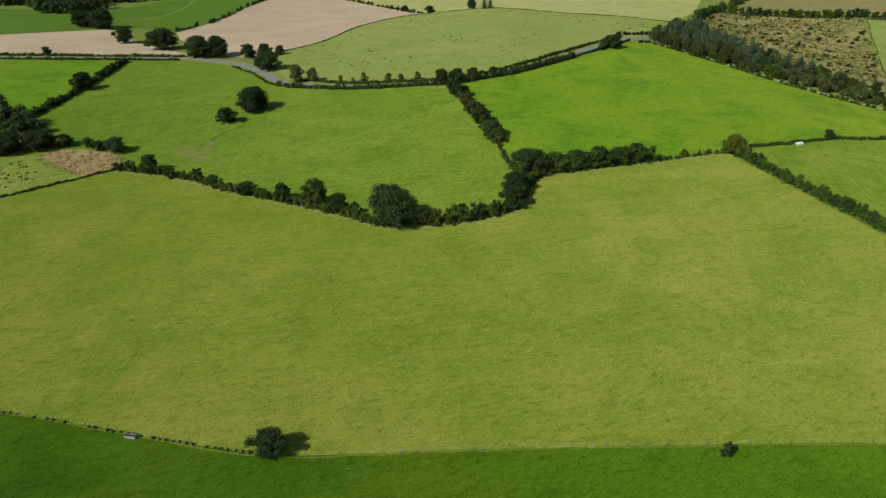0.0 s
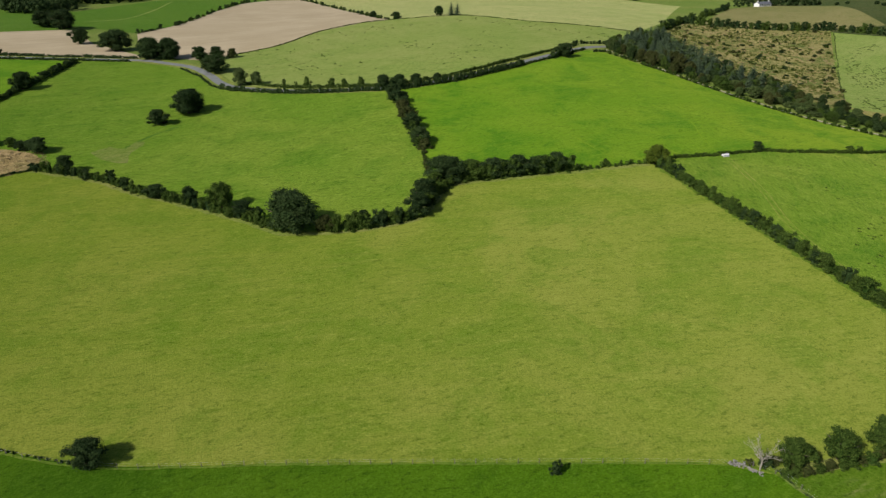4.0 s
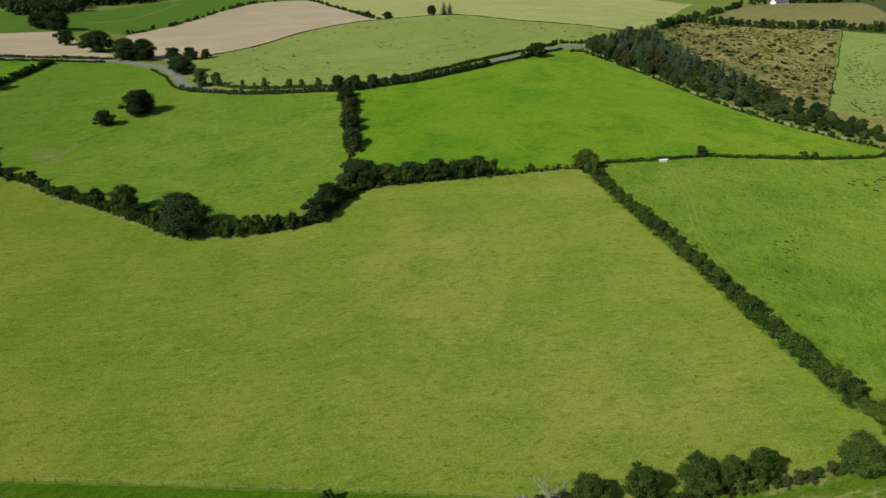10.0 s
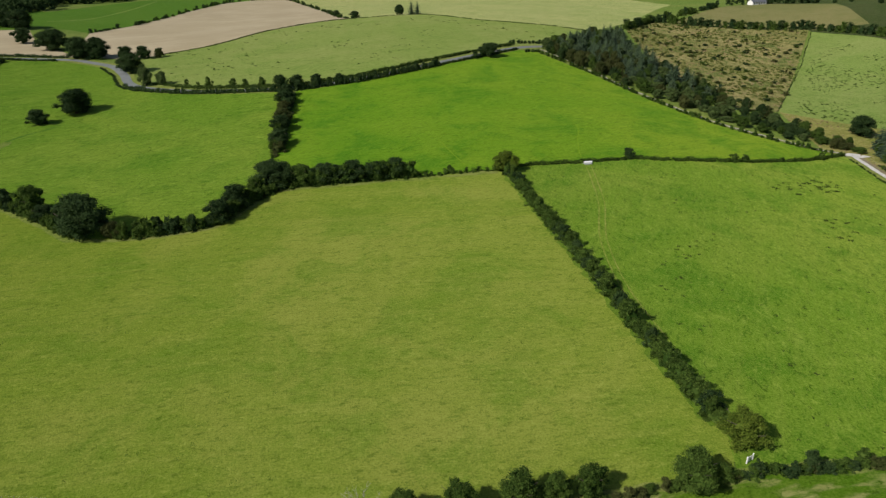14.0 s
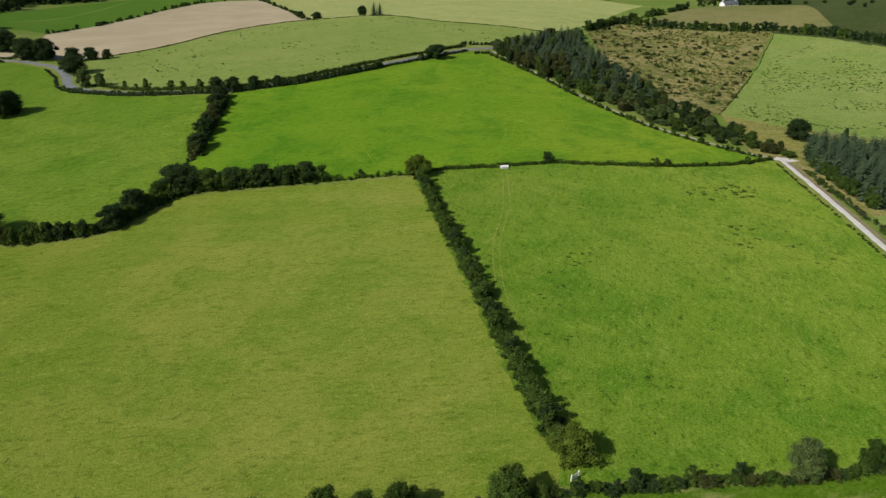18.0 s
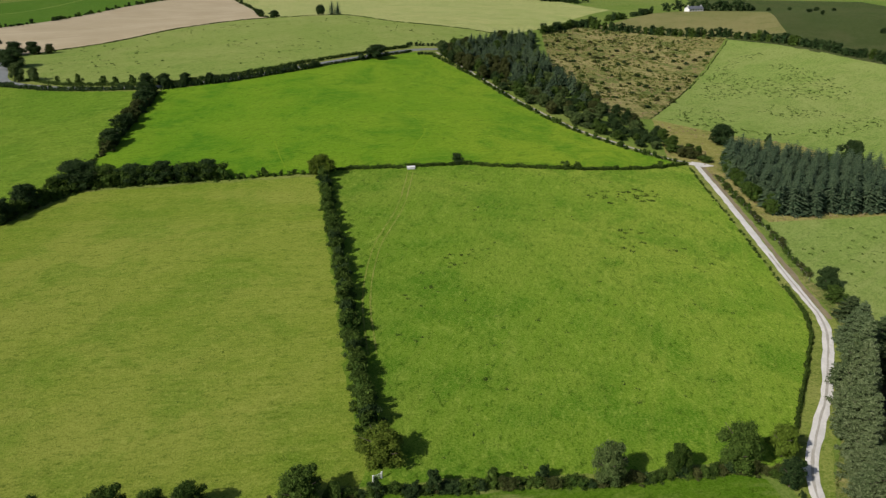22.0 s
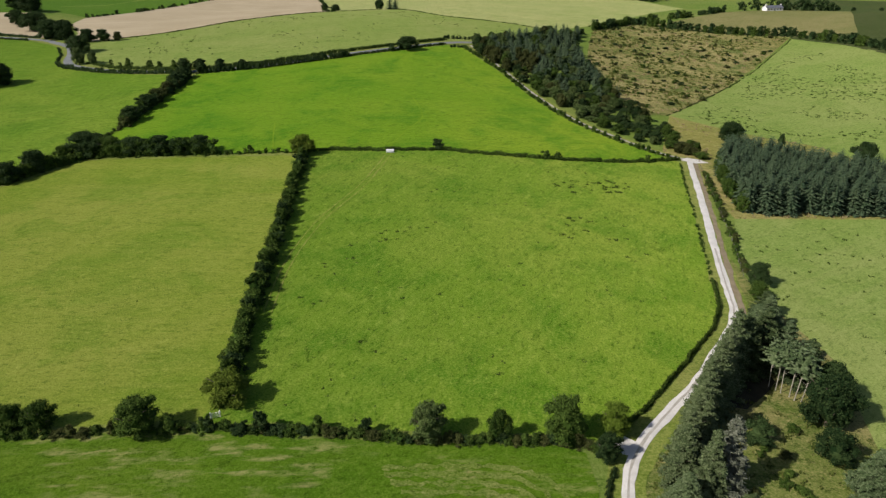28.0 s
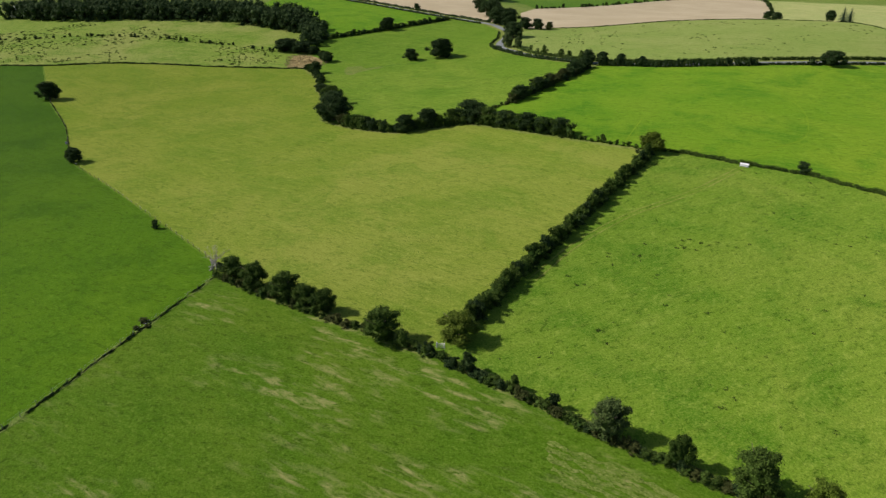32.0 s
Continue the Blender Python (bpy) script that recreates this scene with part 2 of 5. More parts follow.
M_DEEP = pasture("deep_green_ley", (0.040, 0.105, 0.003), (0.062, 0.128, 0.005), (0.022, 0.074, 0.002), 0.5, 0.70, 0.15, 10, 0.35, drift=(-170, 0, (0.74, 0.80, 0.70), (1.42, 1.26, 1.2)))
M_SHEEP = pasture("grazed_pasture", (0.058, 0.126, 0.006), (0.104, 0.152, 0.014), (0.038, 0.102, 0.004), 0.5, 0.50, 0.15, 12, 0.50, bare=(0.30, 0.28, 0.11), bare_amount=0.8)
M_RIGHT = pasture("rushy_pasture", (0.155, 0.222, 0.050), (0.222, 0.252, 0.082), (0.100, 0.172, 0.026), 0.55, 0.50, 0.35, 40, 0.45)
M_DARKFAR = pasture("shaded_ley", (0.055, 0.130, 0.012), (0.085, 0.150, 0.020), (0.040, 0.105, 0.010), 0.5, 0.4, 0.2, 15, 0.2)
M_ROUGH = pasture("rough_grazing", (0.190, 0.178, 0.048), (0.300, 0.245, 0.105), (0.095, 0.125, 0.020), 0.7, 0.7, 0.2, 0, 0.8)
# the moor's colour is darkened to paint in a cloud shadow
M_CLOUDED_MOOR = pasture("moorland", (0.034, 0.050, 0.016), (0.065, 0.064, 0.030), (0.020, 0.036, 0.010), 0.6, 0.6, 0.1, 0, 0.7)
M_BROWNHILL = pasture("brown_hill_grass", (0.150, 0.144, 0.054), (0.205, 0.176, 0.080), (0.092, 0.112, 0.032), 0.6, 0.5, 0.2, 20, 0.35)
M_CLEARED = pasture("felled_ground", (0.128, 0.126, 0.036), (0.310, 0.250, 0.115), (0.048, 0.082, 0.014), 0.75, 1.0, 0.2, 30, 0.95, relief=0.9)
M_BRACKEN = pasture("dead_bracken", (0.270, 0.190, 0.085), (0.400, 0.300, 0.170), (0.130, 0.120, 0.035), 0.7, 0.8, 0.1, 0, 0.9)
M_GROUND = pasture("valley_grass", (0.105, 0.165, 0.028), (0.170, 0.190, 0.055), (0.070, 0.130, 0.016), 0.6, 0.5, 0.2, 0, 0.4)
M_VERGE = pasture("verge_grass", (0.150, 0.195, 0.036), (0.235, 0.230, 0.075), (0.085, 0.145, 0.014), 0.65, 0.5, 0.1, 0, 0.5)
M_COPSE = pasture("copse_floor_grass", (0.120, 0.148, 0.034), (0.225, 0.190, 0.082), (0.055, 0.100, 0.014), 0.8, 0.9, 0.1, 0, 0.9)
M_SWATH = pasture("dry_swath", (0.102, 0.156, 0.021), (0.200, 0.208, 0.068), (0.056, 0.118, 0.008), 0.9, 0.9, 0.1, 0, 0.8)
M_SWARD = pasture("trodden_sward", (0.128, 0.225, 0.010), (0.170, 0.240, 0.016), (0.090, 0.195, 0.006), 0.6, 0.5, 0.2, 0, 0.3)
M_RANK = pasture("rank_hedge_grass", (0.085, 0.155, 0.014), (0.135, 0.190, 0.025), (0.050, 0.110, 0.008), 0.5, 0.7, 0.1, 0, 0.5)
M_WHEEL = pasture("worn_wheel_grass", (0.165, 0.215, 0.030), (0.235, 0.235, 0.065), (0.100, 0.175, 0.014), 0.7, 0.7, 0.1, 0, 0.5)
M_STUBBLE = arable("bare_tilled_soil", (0.365, 0.305, 0.192), (0.430, 0.362, 0.238), 38)
M_GRAVEL = rough_stuff("pale_gravel", (0.55, 0.54, 0.50), (0.67, 0.65, 0.61), (0.42, 0.39, 0.34), 0.35)
M_RUT = rough_stuff("worn_track_middle", (0.36, 0.34, 0.29), (0.44, 0.42, 0.37), (0.24, 0.23, 0.15), 0.5)
M_TARMAC = rough_stuff("grey_tarmac", (0.150, 0.165, 0.165), (0.195, 0.210, 0.208), (0.12, 0.13, 0.128), 0.2, 0.85)
M_EARTH = rough_stuff("brown_earth", (0.20, 0.162, 0.100), (0.27, 0.222, 0.140), (0.13, 0.128, 0.060), 0.5)
M_LEAF = foliage("broad_leaves", (0.022, 0.050, 0.008), (0.056, 0.100, 0.017), (0.112, 0.168, 0.032))
M_LEAF_DARK = foliage("dark_leaves", (0.012, 0.030, 0.009), (0.032, 0.060, 0.018), (0.072, 0.112, 0.036))
M_LEAF_BRIGHT = foliage("bright_leaves", (0.085, 0.140, 0.014), (0.100, 0.155, 0.018), (0.140, 0.190, 0.030))
M_LEAF_ORANGE = foliage("turning_leaves", (0.058, 0.100, 0.012), (0.082, 0.120, 0.014), (0.165, 0.205, 0.030))
M_LEAF_HEDGE = foliage("hedge_leaves", (0.022, 0.046, 0.008), (0.050, 0.086, 0.014), (0.108, 0.165, 0.032))
M_LEAF_BROWN = foliage("russet_leaves", (0.034, 0.050, 0.012), (0.055, 0.066, 0.018), (0.110, 0.118, 0.040))
M_LEAF_WILLOW = foliage("silvery_leaves", (0.042, 0.076, 0.020), (0.080, 0.120, 0.034), (0.158, 0.205, 0.070))
M_NEEDLE = foliage("spruce_needles", (0.022, 0.046, 0.023), (0.054, 0.086, 0.042), (0.118, 0.160, 0.084), thin=0.05)
M_NEEDLE_PINE = foliage("pine_needles", (0.050, 0.084, 0.032), (0.086, 0.124, 0.050), (0.205, 0.258, 0.128), thin=0.10)
M_NEEDLE_PALE = foliage("grey_dying_needles", (0.105, 0.120, 0.080), (0.125, 0.138, 0.095), (0.240, 0.250, 0.190), thin=0.05)
M_NEEDLE_DEEP = foliage("deep_pine_needles", (0.034, 0.058, 0.020), (0.056, 0.082, 0.028), (0.130, 0.165, 0.068), thin=0.08)
M_NEEDLE_LIGHT = foliage("olive_pine_needles", (0.060, 0.092, 0.034), (0.096, 0.130, 0.052), (0.225, 0.270, 0.134), thin=0.10)
M_SHADED_LITTER = rough_stuff("shaded_litter", (0.030, 0.029, 0.017), (0.050, 0.046, 0.026), (0.036, 0.044, 0.016), 0.5)
M_RUSH = foliage("rush_blades", (0.030, 0.056, 0.009), (0.044, 0.070, 0.012), (0.070, 0.100, 0.020))
M_LOWSCRUB = foliage("low_scrub_leaves", (0.050, 0.072, 0.014), (0.080, 0.100, 0.020), (0.140, 0.150, 0.040))
M_TUFT = foliage("lush_tufts", (0.070, 0.125, 0.012), (0.090, 0.145, 0.014), (0.110, 0.160, 0.018))
M_BRASH = foliage("dry_brash", (0.220, 0.175, 0.075), (0.270, 0.215, 0.105), (0.400, 0.330, 0.190))
M_BARK = rough_stuff("bark", (0.07, 0.055, 0.04), (0.11, 0.09, 0.07), (0.04, 0.035, 0.03), 1.5)
M_BARK_PALE = rough_stuff("bleached_wood", (0.36, 0.33, 0.28), (0.46, 0.43, 0.37), (0.24, 0.22, 0.18), 1.5)
M_DEADWOOD = rough_stuff("grey_dead_wood", (0.25, 0.235, 0.18), (0.33, 0.31, 0.25), (0.16, 0.15, 0.11), 1.5)
M_MUD = pasture("trodden_grass", (0.125, 0.178, 0.028), (0.195, 0.190, 0.068), (0.078, 0.150, 0.012), 0.8, 0.8, 0.1, 0, 0.7)
M_POST = rough_stuff("weathered_post_wood", (0.11, 0.10, 0.08), (0.17, 0.155, 0.125), (0.07, 0.065, 0.05), 2.0)
M_WHITE = rough_stuff("white_paint", (0.74, 0.74, 0.72), (0.80, 0.80, 0.78), (0.62, 0.61, 0.57), 1.2, 0.5, 0.1)
M_STEEL = rough_stuff("galvanised_steel", (0.52, 0.54, 0.56), (0.60, 0.62, 0.64), (0.42, 0.43, 0.44), 2.0, 0.45, 0.1)
M_SLATE = rough_stuff("slate", (0.10, 0.11, 0.13), (0.15, 0.16, 0.18), (0.08, 0.08, 0.09), 1.0, 0.6)
M_STONE = rough_stuff("field_stone", (0.20, 0.195, 0.175), (0.29, 0.28, 0.25), (0.13, 0.13, 0.105), 1.2)
M_GLASS = rough_stuff("dark_window_glass", (0.03, 0.035, 0.04), (0.04, 0.045, 0.05), (0.02, 0.02, 0.025), 0.5, 0.1, 0.0)
M_SHED = rough_stuff("grey_sheeting", (0.38, 0.40, 0.42), (0.46, 0.48, 0.50), (0.30, 0.31, 0.32), 0.4, 0.6)


# ---- building blocks ----
from mathutils import geometry


def mesh_from(name, verts, faces, mats, face_mats=None, smooth=False):
    me = bpy.data.meshes.new(name)
    me.from_pydata([tuple(v) for v in verts], [], [tuple(f) for f in faces])
    for m in mats:
        me.materials.append(m)
    if face_mats is not None:
        me.polygons.foreach_set("material_index", list(face_mats))
    if smooth:
        me.polygons.foreach_set("use_smooth", [True] * len(me.polygons))
    me.update()
    return me


def part(name, bm, material, parent, label=""):
    """Link a bmesh, or a ready mesh, as one mesh object under a thing or a part."""
    me = bm
    if isinstance(bm, bmesh.types.BMesh):
        me = bpy.data.meshes.new(name)
        bm.to_mesh(me)
        bm.free()
    if material and not me.materials:
        me.materials.append(material)
    ob = new(name, me)
    ob.parent = parent
    return tagged(ob, label) if label else ob


def box(bm, x0, x1, y0, y1, z0, z1, bevel=0.0):
    g = bmesh.ops.create_cube(bm, size=1.0)
    bmesh.ops.scale(bm, vec=(x1 - x0, y1 - y0, z1 - z0), verts=g["verts"])
    bmesh.ops.translate(bm, vec=((x0 + x1) / 2, (y0 + y1) / 2, (z0 + z1) / 2), verts=g["verts"])
    if bevel:
        edges = list({e for v in g["verts"] for e in v.link_edges})
        bmesh.ops.bevel(bm, geom=edges, offset=bevel, segments=1, affect="EDGES")
    return bm


def tube(verts, faces, a, b, ra, rb, sides=6):
    """A tapered limb from a to b, added to the lists."""
    a, b = Vector(a), Vector(b)
    q = (b - a).to_track_quat("Z", "Y")
    k = len(verts)
    for c, r in ((a, ra), (b, rb)):
        for i in range(sides):
            t = 2 * math.pi * i / sides
            verts.append(c + q @ Vector((r * math.cos(t), r * math.sin(t), 0)))
    for i in range(sides):
        j = (i + 1) % sides
        faces.append((k + i, k + j, k + sides + j, k + sides + i))
    faces.append(tuple(k + sides + i for i in range(sides)))


def smooth_line(points, step=4.0):
    """A soft curve through the points, at even steps."""
    p = [Vector((*q, 0)) for q in points]
    p = [p[0] * 2 - p[1]] + p + [p[-1] * 2 - p[-2]]
    fine = []
    for i in range(1, len(p) - 2):
        for k in range(24):
            t = k / 24
            fine.append(0.5 * (2 * p[i] + (p[i + 1] - p[i - 1]) * t + (2 * p[i - 1] - 5 * p[i] + 4 * p[i + 1] - p[i + 2]) * t * t
                               + (3 * p[i] - p[i - 1] - 3 * p[i + 1] + p[i + 2]) * t ** 3))
    fine.append(p[-2])
    out, left = [fine[0]], step
    for a, b in zip(fine, fine[1:]):
        d = (b - a).length
        while d >= left and d > 0:
            a = a + (b - a) * (left / d)
            d -= left
            left = step
            out.append(a.copy())
        left -= d
    if (fine[-1] - out[-1]).length > step * 0.3:
        out.append(fine[-1])
    return out


def inside(poly, x, y):
    c = False
    for (x0, y0), (x1, y1) in zip(poly, poly[1:] + poly[:1]):
        if (y0 > y) != (y1 > y) and x < (x1 - x0) * (y - y0) / (y1 - y0) + x0:
            c = not c
    return c


def drape(name, poly, material, lift=0.05, cell=10.0, label="", curved=False):
    """A field: a sheet with the outline poly, laid on the ground."""
    if curved:
        poly = [(v.x, v.y) for v in smooth_line(poly + poly[:1], 4.0)][:-1]
    rim = []
    for (x0, y0), (x1, y1) in zip(poly, poly[1:] + poly[:1]):
        k = max(1, int(math.hypot(x1 - x0, y1 - y0) / cell))
        rim += [Vector((x0 + (x1 - x0) * i / k, y0 + (y1 - y0) * i / k)) for i in range(k)]
    n = len(rim)
    xs, ys = [v.x for v in rim], [v.y for v in rim]
    pts = list(rim)
    for gx in np.arange(math.floor(min(xs) / cell) * cell, max(xs), cell):
        for gy in np.arange(math.floor(min(ys) / cell) * cell, max(ys), cell):
            if inside(poly, gx, gy) and min((gx - v.x) ** 2 + (gy - v.y) ** 2 for v in rim) > (cell * 0.4) ** 2:
                pts.append(Vector((gx, gy)))
    v2, _, faces, *_ = geometry.delaunay_2d_cdt(pts, [(i, (i + 1) % n) for i in range(n)], [list(range(n))], 1, 1e-4)
    z = heights([v.x for v in v2], [v.y for v in v2]) + lift
    me = mesh_from(name, [(v.x, v.y, h) for v, h in zip(v2, z)], faces, [material], smooth=True)
    ob = new(name, me)
    if me.polygons and me.polygons[0].normal.z < 0:
        me.flip_normals()
    return tagged(ob, label, "field", kind="structure")


def ribbon(name, points, offsets, lift, material, label, category="road", ragged=0.0, step=2.5, seed=1, crown=0.0):
    """A strip along a line: offsets are the places of its long edges, to the right of the line."""
    rng = random.Random(seed)
    line = smooth_line(points, step)
    verts, faces, m = [], [], len(offsets)
    for i, c in enumerate(line):
        d = (line[min(i + 1, len(line) - 1)] - line[max(i - 1, 0)]).normalized()
        side = Vector((d.y, -d.x, 0))
        for k, o in enumerate(offsets):
            edge = k in (0, m - 1)
            q = c + side * (o + (rng.uniform(-ragged, ragged) if edge else 0))
            verts.append((q.x, q.y, ground_z(q.x, q.y) + lift + (0 if edge else crown)))
    for i in range(len(line) - 1):
        for k in range(m - 1):
            a = i * m + k
            faces.append((a, a + m, a + m + 1, a + 1))
    me = mesh_from(name, verts, faces, [material], smooth=True)
    if me.polygons[0].normal.z < 0:
        me.flip_normals()
    return tagged(new(name, me), label, category, kind="structure")


# ---- plants ----
def leaf_cloud(rng, blobs, count, leaf, flat=0.6, fuzz=0.30, wild=0.30):
    """Sprays of leaves on the outside of a heap of lumps, as quads."""
    c, r = np.array([b[0] for b in blobs]), np.array([b[1] for b in blobs])
    mid = c.mean(0)
    pick = rng.choice(len(blobs), size=count * 2, p=r ** 1.5 / (r ** 1.5).sum())
    d = rng.normal(size=(count * 2, 3))
    d /= np.linalg.norm(d, axis=1)[:, None]
    d[:, 2] = np.where(d[:, 2] < -0.30, -d[:, 2], d[:, 2])
    p = c[pick] + d * (r[pick] * (0.86 + fuzz * rng.random(count * 2) ** 1.5 * 1.6))[:, None]
    hidden = np.zeros(len(p), bool)
    for cc, rr in zip(c, r):
        hidden |= np.linalg.norm(p - cc, axis=1) < rr * 0.80
    p, d = p[~hidden][:count], d[~hidden][:count]
    n = d + rng.normal(size=p.shape) * wild + np.array([0, 0, 0.30])
    n /= np.linalg.norm(n, axis=1)[:, None]
    t = np.cross(n, rng.normal(size=p.shape))
    t /= np.linalg.norm(t, axis=1)[:, None]
    s = np.cross(n, t)
    a = (leaf * rng.uniform(0.55, 1.3, len(p)))[:, None]
    b = a * rng.uniform(flat * 0.7, flat * 1.3, len(p))[:, None]
    bend = n * a * 0.25
    v = np.stack([p - t * a - bend, p - s * b, p + t * a - bend, p + s * b], 1).reshape(-1, 3)
    f = np.arange(len(p) * 4).reshape(-1, 4)
    return v, f


_ico = bmesh.new()
bmesh.ops.create_icosphere(_ico, subdivisions=2, radius=1.0)
ICO_V = np.array([v.co[:] for v in _ico.verts])
ICO_F = np.array([[v.index for v in f.verts] for f in _ico.faces])
_ico.free()


def crown_blobs(rng, w, h, low, lumps, spread=0.72):
    """Boughs that fill a lopsided dome of width w between the heights low and h, widest at a third; gaps stay between them."""
    blobs, tall = [], h - low
    p2, p3, p5 = rng.uniform(0, 6.28, 3)
    for i in range(lumps):
        u = (i + rng.uniform(0, 1)) / lumps
        a = i * 2.4 + rng.uniform(-0.5, 0.5)
        lop = 1 + 0.15 * math.sin(2 * a + p2) + 0.12 * math.sin(3 * a + p3) + 0.07 * math.sin(5 * a + p5)
        prof = 0.80 + 0.58 * u if u < 0.34 else math.sqrt(max(0.0, 1 - ((u - 0.34) / 0.72) ** 2))
        rr = min(w * rng.uniform(0.11, 0.19), tall * 0.26)
        reach = max(0.0, w / 2 * prof * lop * rng.uniform(0.74, 1.10) - rr * 0.80)
        z = low + tall * u * (1 + 0.09 * math.sin(a + p3))
        blobs.append((np.array([math.cos(a) * reach, math.sin(a) * reach, min(z, h - rr * 0.7)]), rr))
    return blobs


def bough_tufts(rng, blobs, each=5):
    """Smaller heads of leaves on the upper and outer side of every bough."""
    mid = np.mean([c for c, r in blobs], 0)
    out = []
    for c, r in blobs:
        away = c - mid
        away = away / (np.linalg.norm(away) + 1e-6) + np.array([0, 0, 0.45])
        for k in range(each):
            d = rng.normal(size=3) + away * 0.9
            d /= np.linalg.norm(d)
            out.append((c + d * r * rng.uniform(0.55, 0.90) * np.array([1, 1, 0.8]), r * rng.uniform(0.22, 0.42)))
    return out


def crown_mesh(name, seed, w, h, low, lumps, leaves, leaf, material, flat=0.6, spread=0.70, fuzz=0.34):
    rng = np.random.default_rng(seed)
    blobs = crown_blobs(rng, w, h, low, lumps, spread)
    v, f = leaf_cloud(rng, [(c, r * 0.88) for c, r in blobs] + bough_tufts(rng, blobs), leaves, leaf * 1.1, flat * 0.8, fuzz * 1.5, 0.75)
    vs, fs, k = [v], [list(q) for q in f], len(v)
    tall = h - low
    heart = [(np.array([0, 0, low + tall * q]), min(w * 0.24, tall * 0.28)) for q in (0.28, 0.46, 0.62)]
    for c, r in [(c, r * 0.60) for c, r in blobs] + heart:
        cv = ICO_V * (r * (1.0 + 0.22 * rng.uniform(-1, 1, (len(ICO_V), 1)))) + c
        vs.append(cv)
        fs += [[a + k for a in q] for q in ICO_F]
        k += len(cv)
    v = np.concatenate(vs)
    # bring the crown to its stated width and height
    v[:, :2] *= 0.95 * w / (np.ptp(v[:, 0]) + np.ptp(v[:, 1])) * 2
    v[:, 2] = low + (v[:, 2] - low) * (0.93 * h - low) / (v[:, 2].max() - low)
    return mesh_from(name, v, fs, [material])


def trunk_mesh(name, seed, h, r, crown_low, w, material, limbs=6):
    rng = random.Random(seed)
    v, f = [], []
    top = Vector((rng.uniform(-0.3, 0.3), rng.uniform(-0.3, 0.3), h * 0.75))
    waist = Vector((0, 0, crown_low + 0.15 * h))
    tube(v, f, (0, 0, -0.4), (0, 0, 0.3), r * 1.5, r * 1.05, 8)
    tube(v, f, (0, 0, 0.3), waist, r * 1.05, r * 0.75, 8)
    tube(v, f, waist, top, r * 0.75, r * 0.2, 7)
    for i in range(limbs):
        a = 2 * math.pi * (i + rng.random() * 0.6) / limbs
        z0 = crown_low * 0.8 + (h * 0.55 - crown_low * 0.8) * i / limbs
        reach = w * 0.36 * rng.uniform(0.7, 1.1)
        knee = Vector((math.cos(a) * reach * 0.5, math.sin(a) * reach * 0.5, z0 + reach * 0.35))
        tube(v, f, (0, 0, z0), knee, r * 0.45, r * 0.3, 5)
        tube(v, f, knee, (math.cos(a) * reach, math.sin(a) * reach, z0 + reach * 0.8), r * 0.3, r * 0.1, 5)
    return mesh_from(name, v, f, [material], smooth=True)


def spruce_mesh(name, seed, w, h, low, tiers, material, gap=0.0, droop=0.32, blunt=0.7, arms0=11):
    """Whorls of boughs, each a row of flat needle sprays, round a thin dark heart."""
    rng = random.Random(seed)
    v, f = [], []
    tube(v, f, (0, 0, low), (0, 0, h * 0.9), w * 0.17, 0.06, 7)
    for i in range(tiers):
        u = i / (tiers - 1)
        z = low + (h - low) * u ** 0.95
        reach = w / 2 * (1 - u) ** blunt + 0.35
        arms = max(5, int(arms0 - (arms0 - 5) * u))
        for j in range(arms):
            if rng.random() < gap:
                continue
            a = 2 * math.pi * (j + rng.random()) / arms
            d, s = Vector((math.cos(a), math.sin(a), 0)), Vector((-math.sin(a), math.cos(a), 0))
            ln = reach * rng.uniform(0.65, 1.2)
            zz = z + rng.uniform(-0.2, 0.2)
            lift = rng.uniform(-0.1, 0.12)
            for q0, q1 in ((0.12, 0.5), (0.4, 0.78), (0.66, 1.0)):
                wd = max(0.14, ln * 0.24 * (1.15 - q0 * 0.7)) * rng.uniform(0.8, 1.2)
                c0 = Vector((0, 0, zz - droop * ln * q0 ** 1.6 + lift * q0)) + d * ln * q0
                c1 = Vector((0, 0, zz - droop * ln * q1 ** 1.6 + lift * q1)) + d * ln * q1
                m = (c0 + c1) / 2 + Vector((0, 0, 0.10 * wd))
                side = s * wd - Vector((0, 0, wd * 0.35))
                k = len(v)
                v += [c0, m + side, c1, m - s * wd - Vector((0, 0, wd * 0.35)), m]
                f += [(k, k + 1, k + 4), (k + 1, k + 2, k + 4), (k + 2, k + 3, k + 4), (k + 3, k, k + 4)]
    return mesh_from(name, v, f, [material])


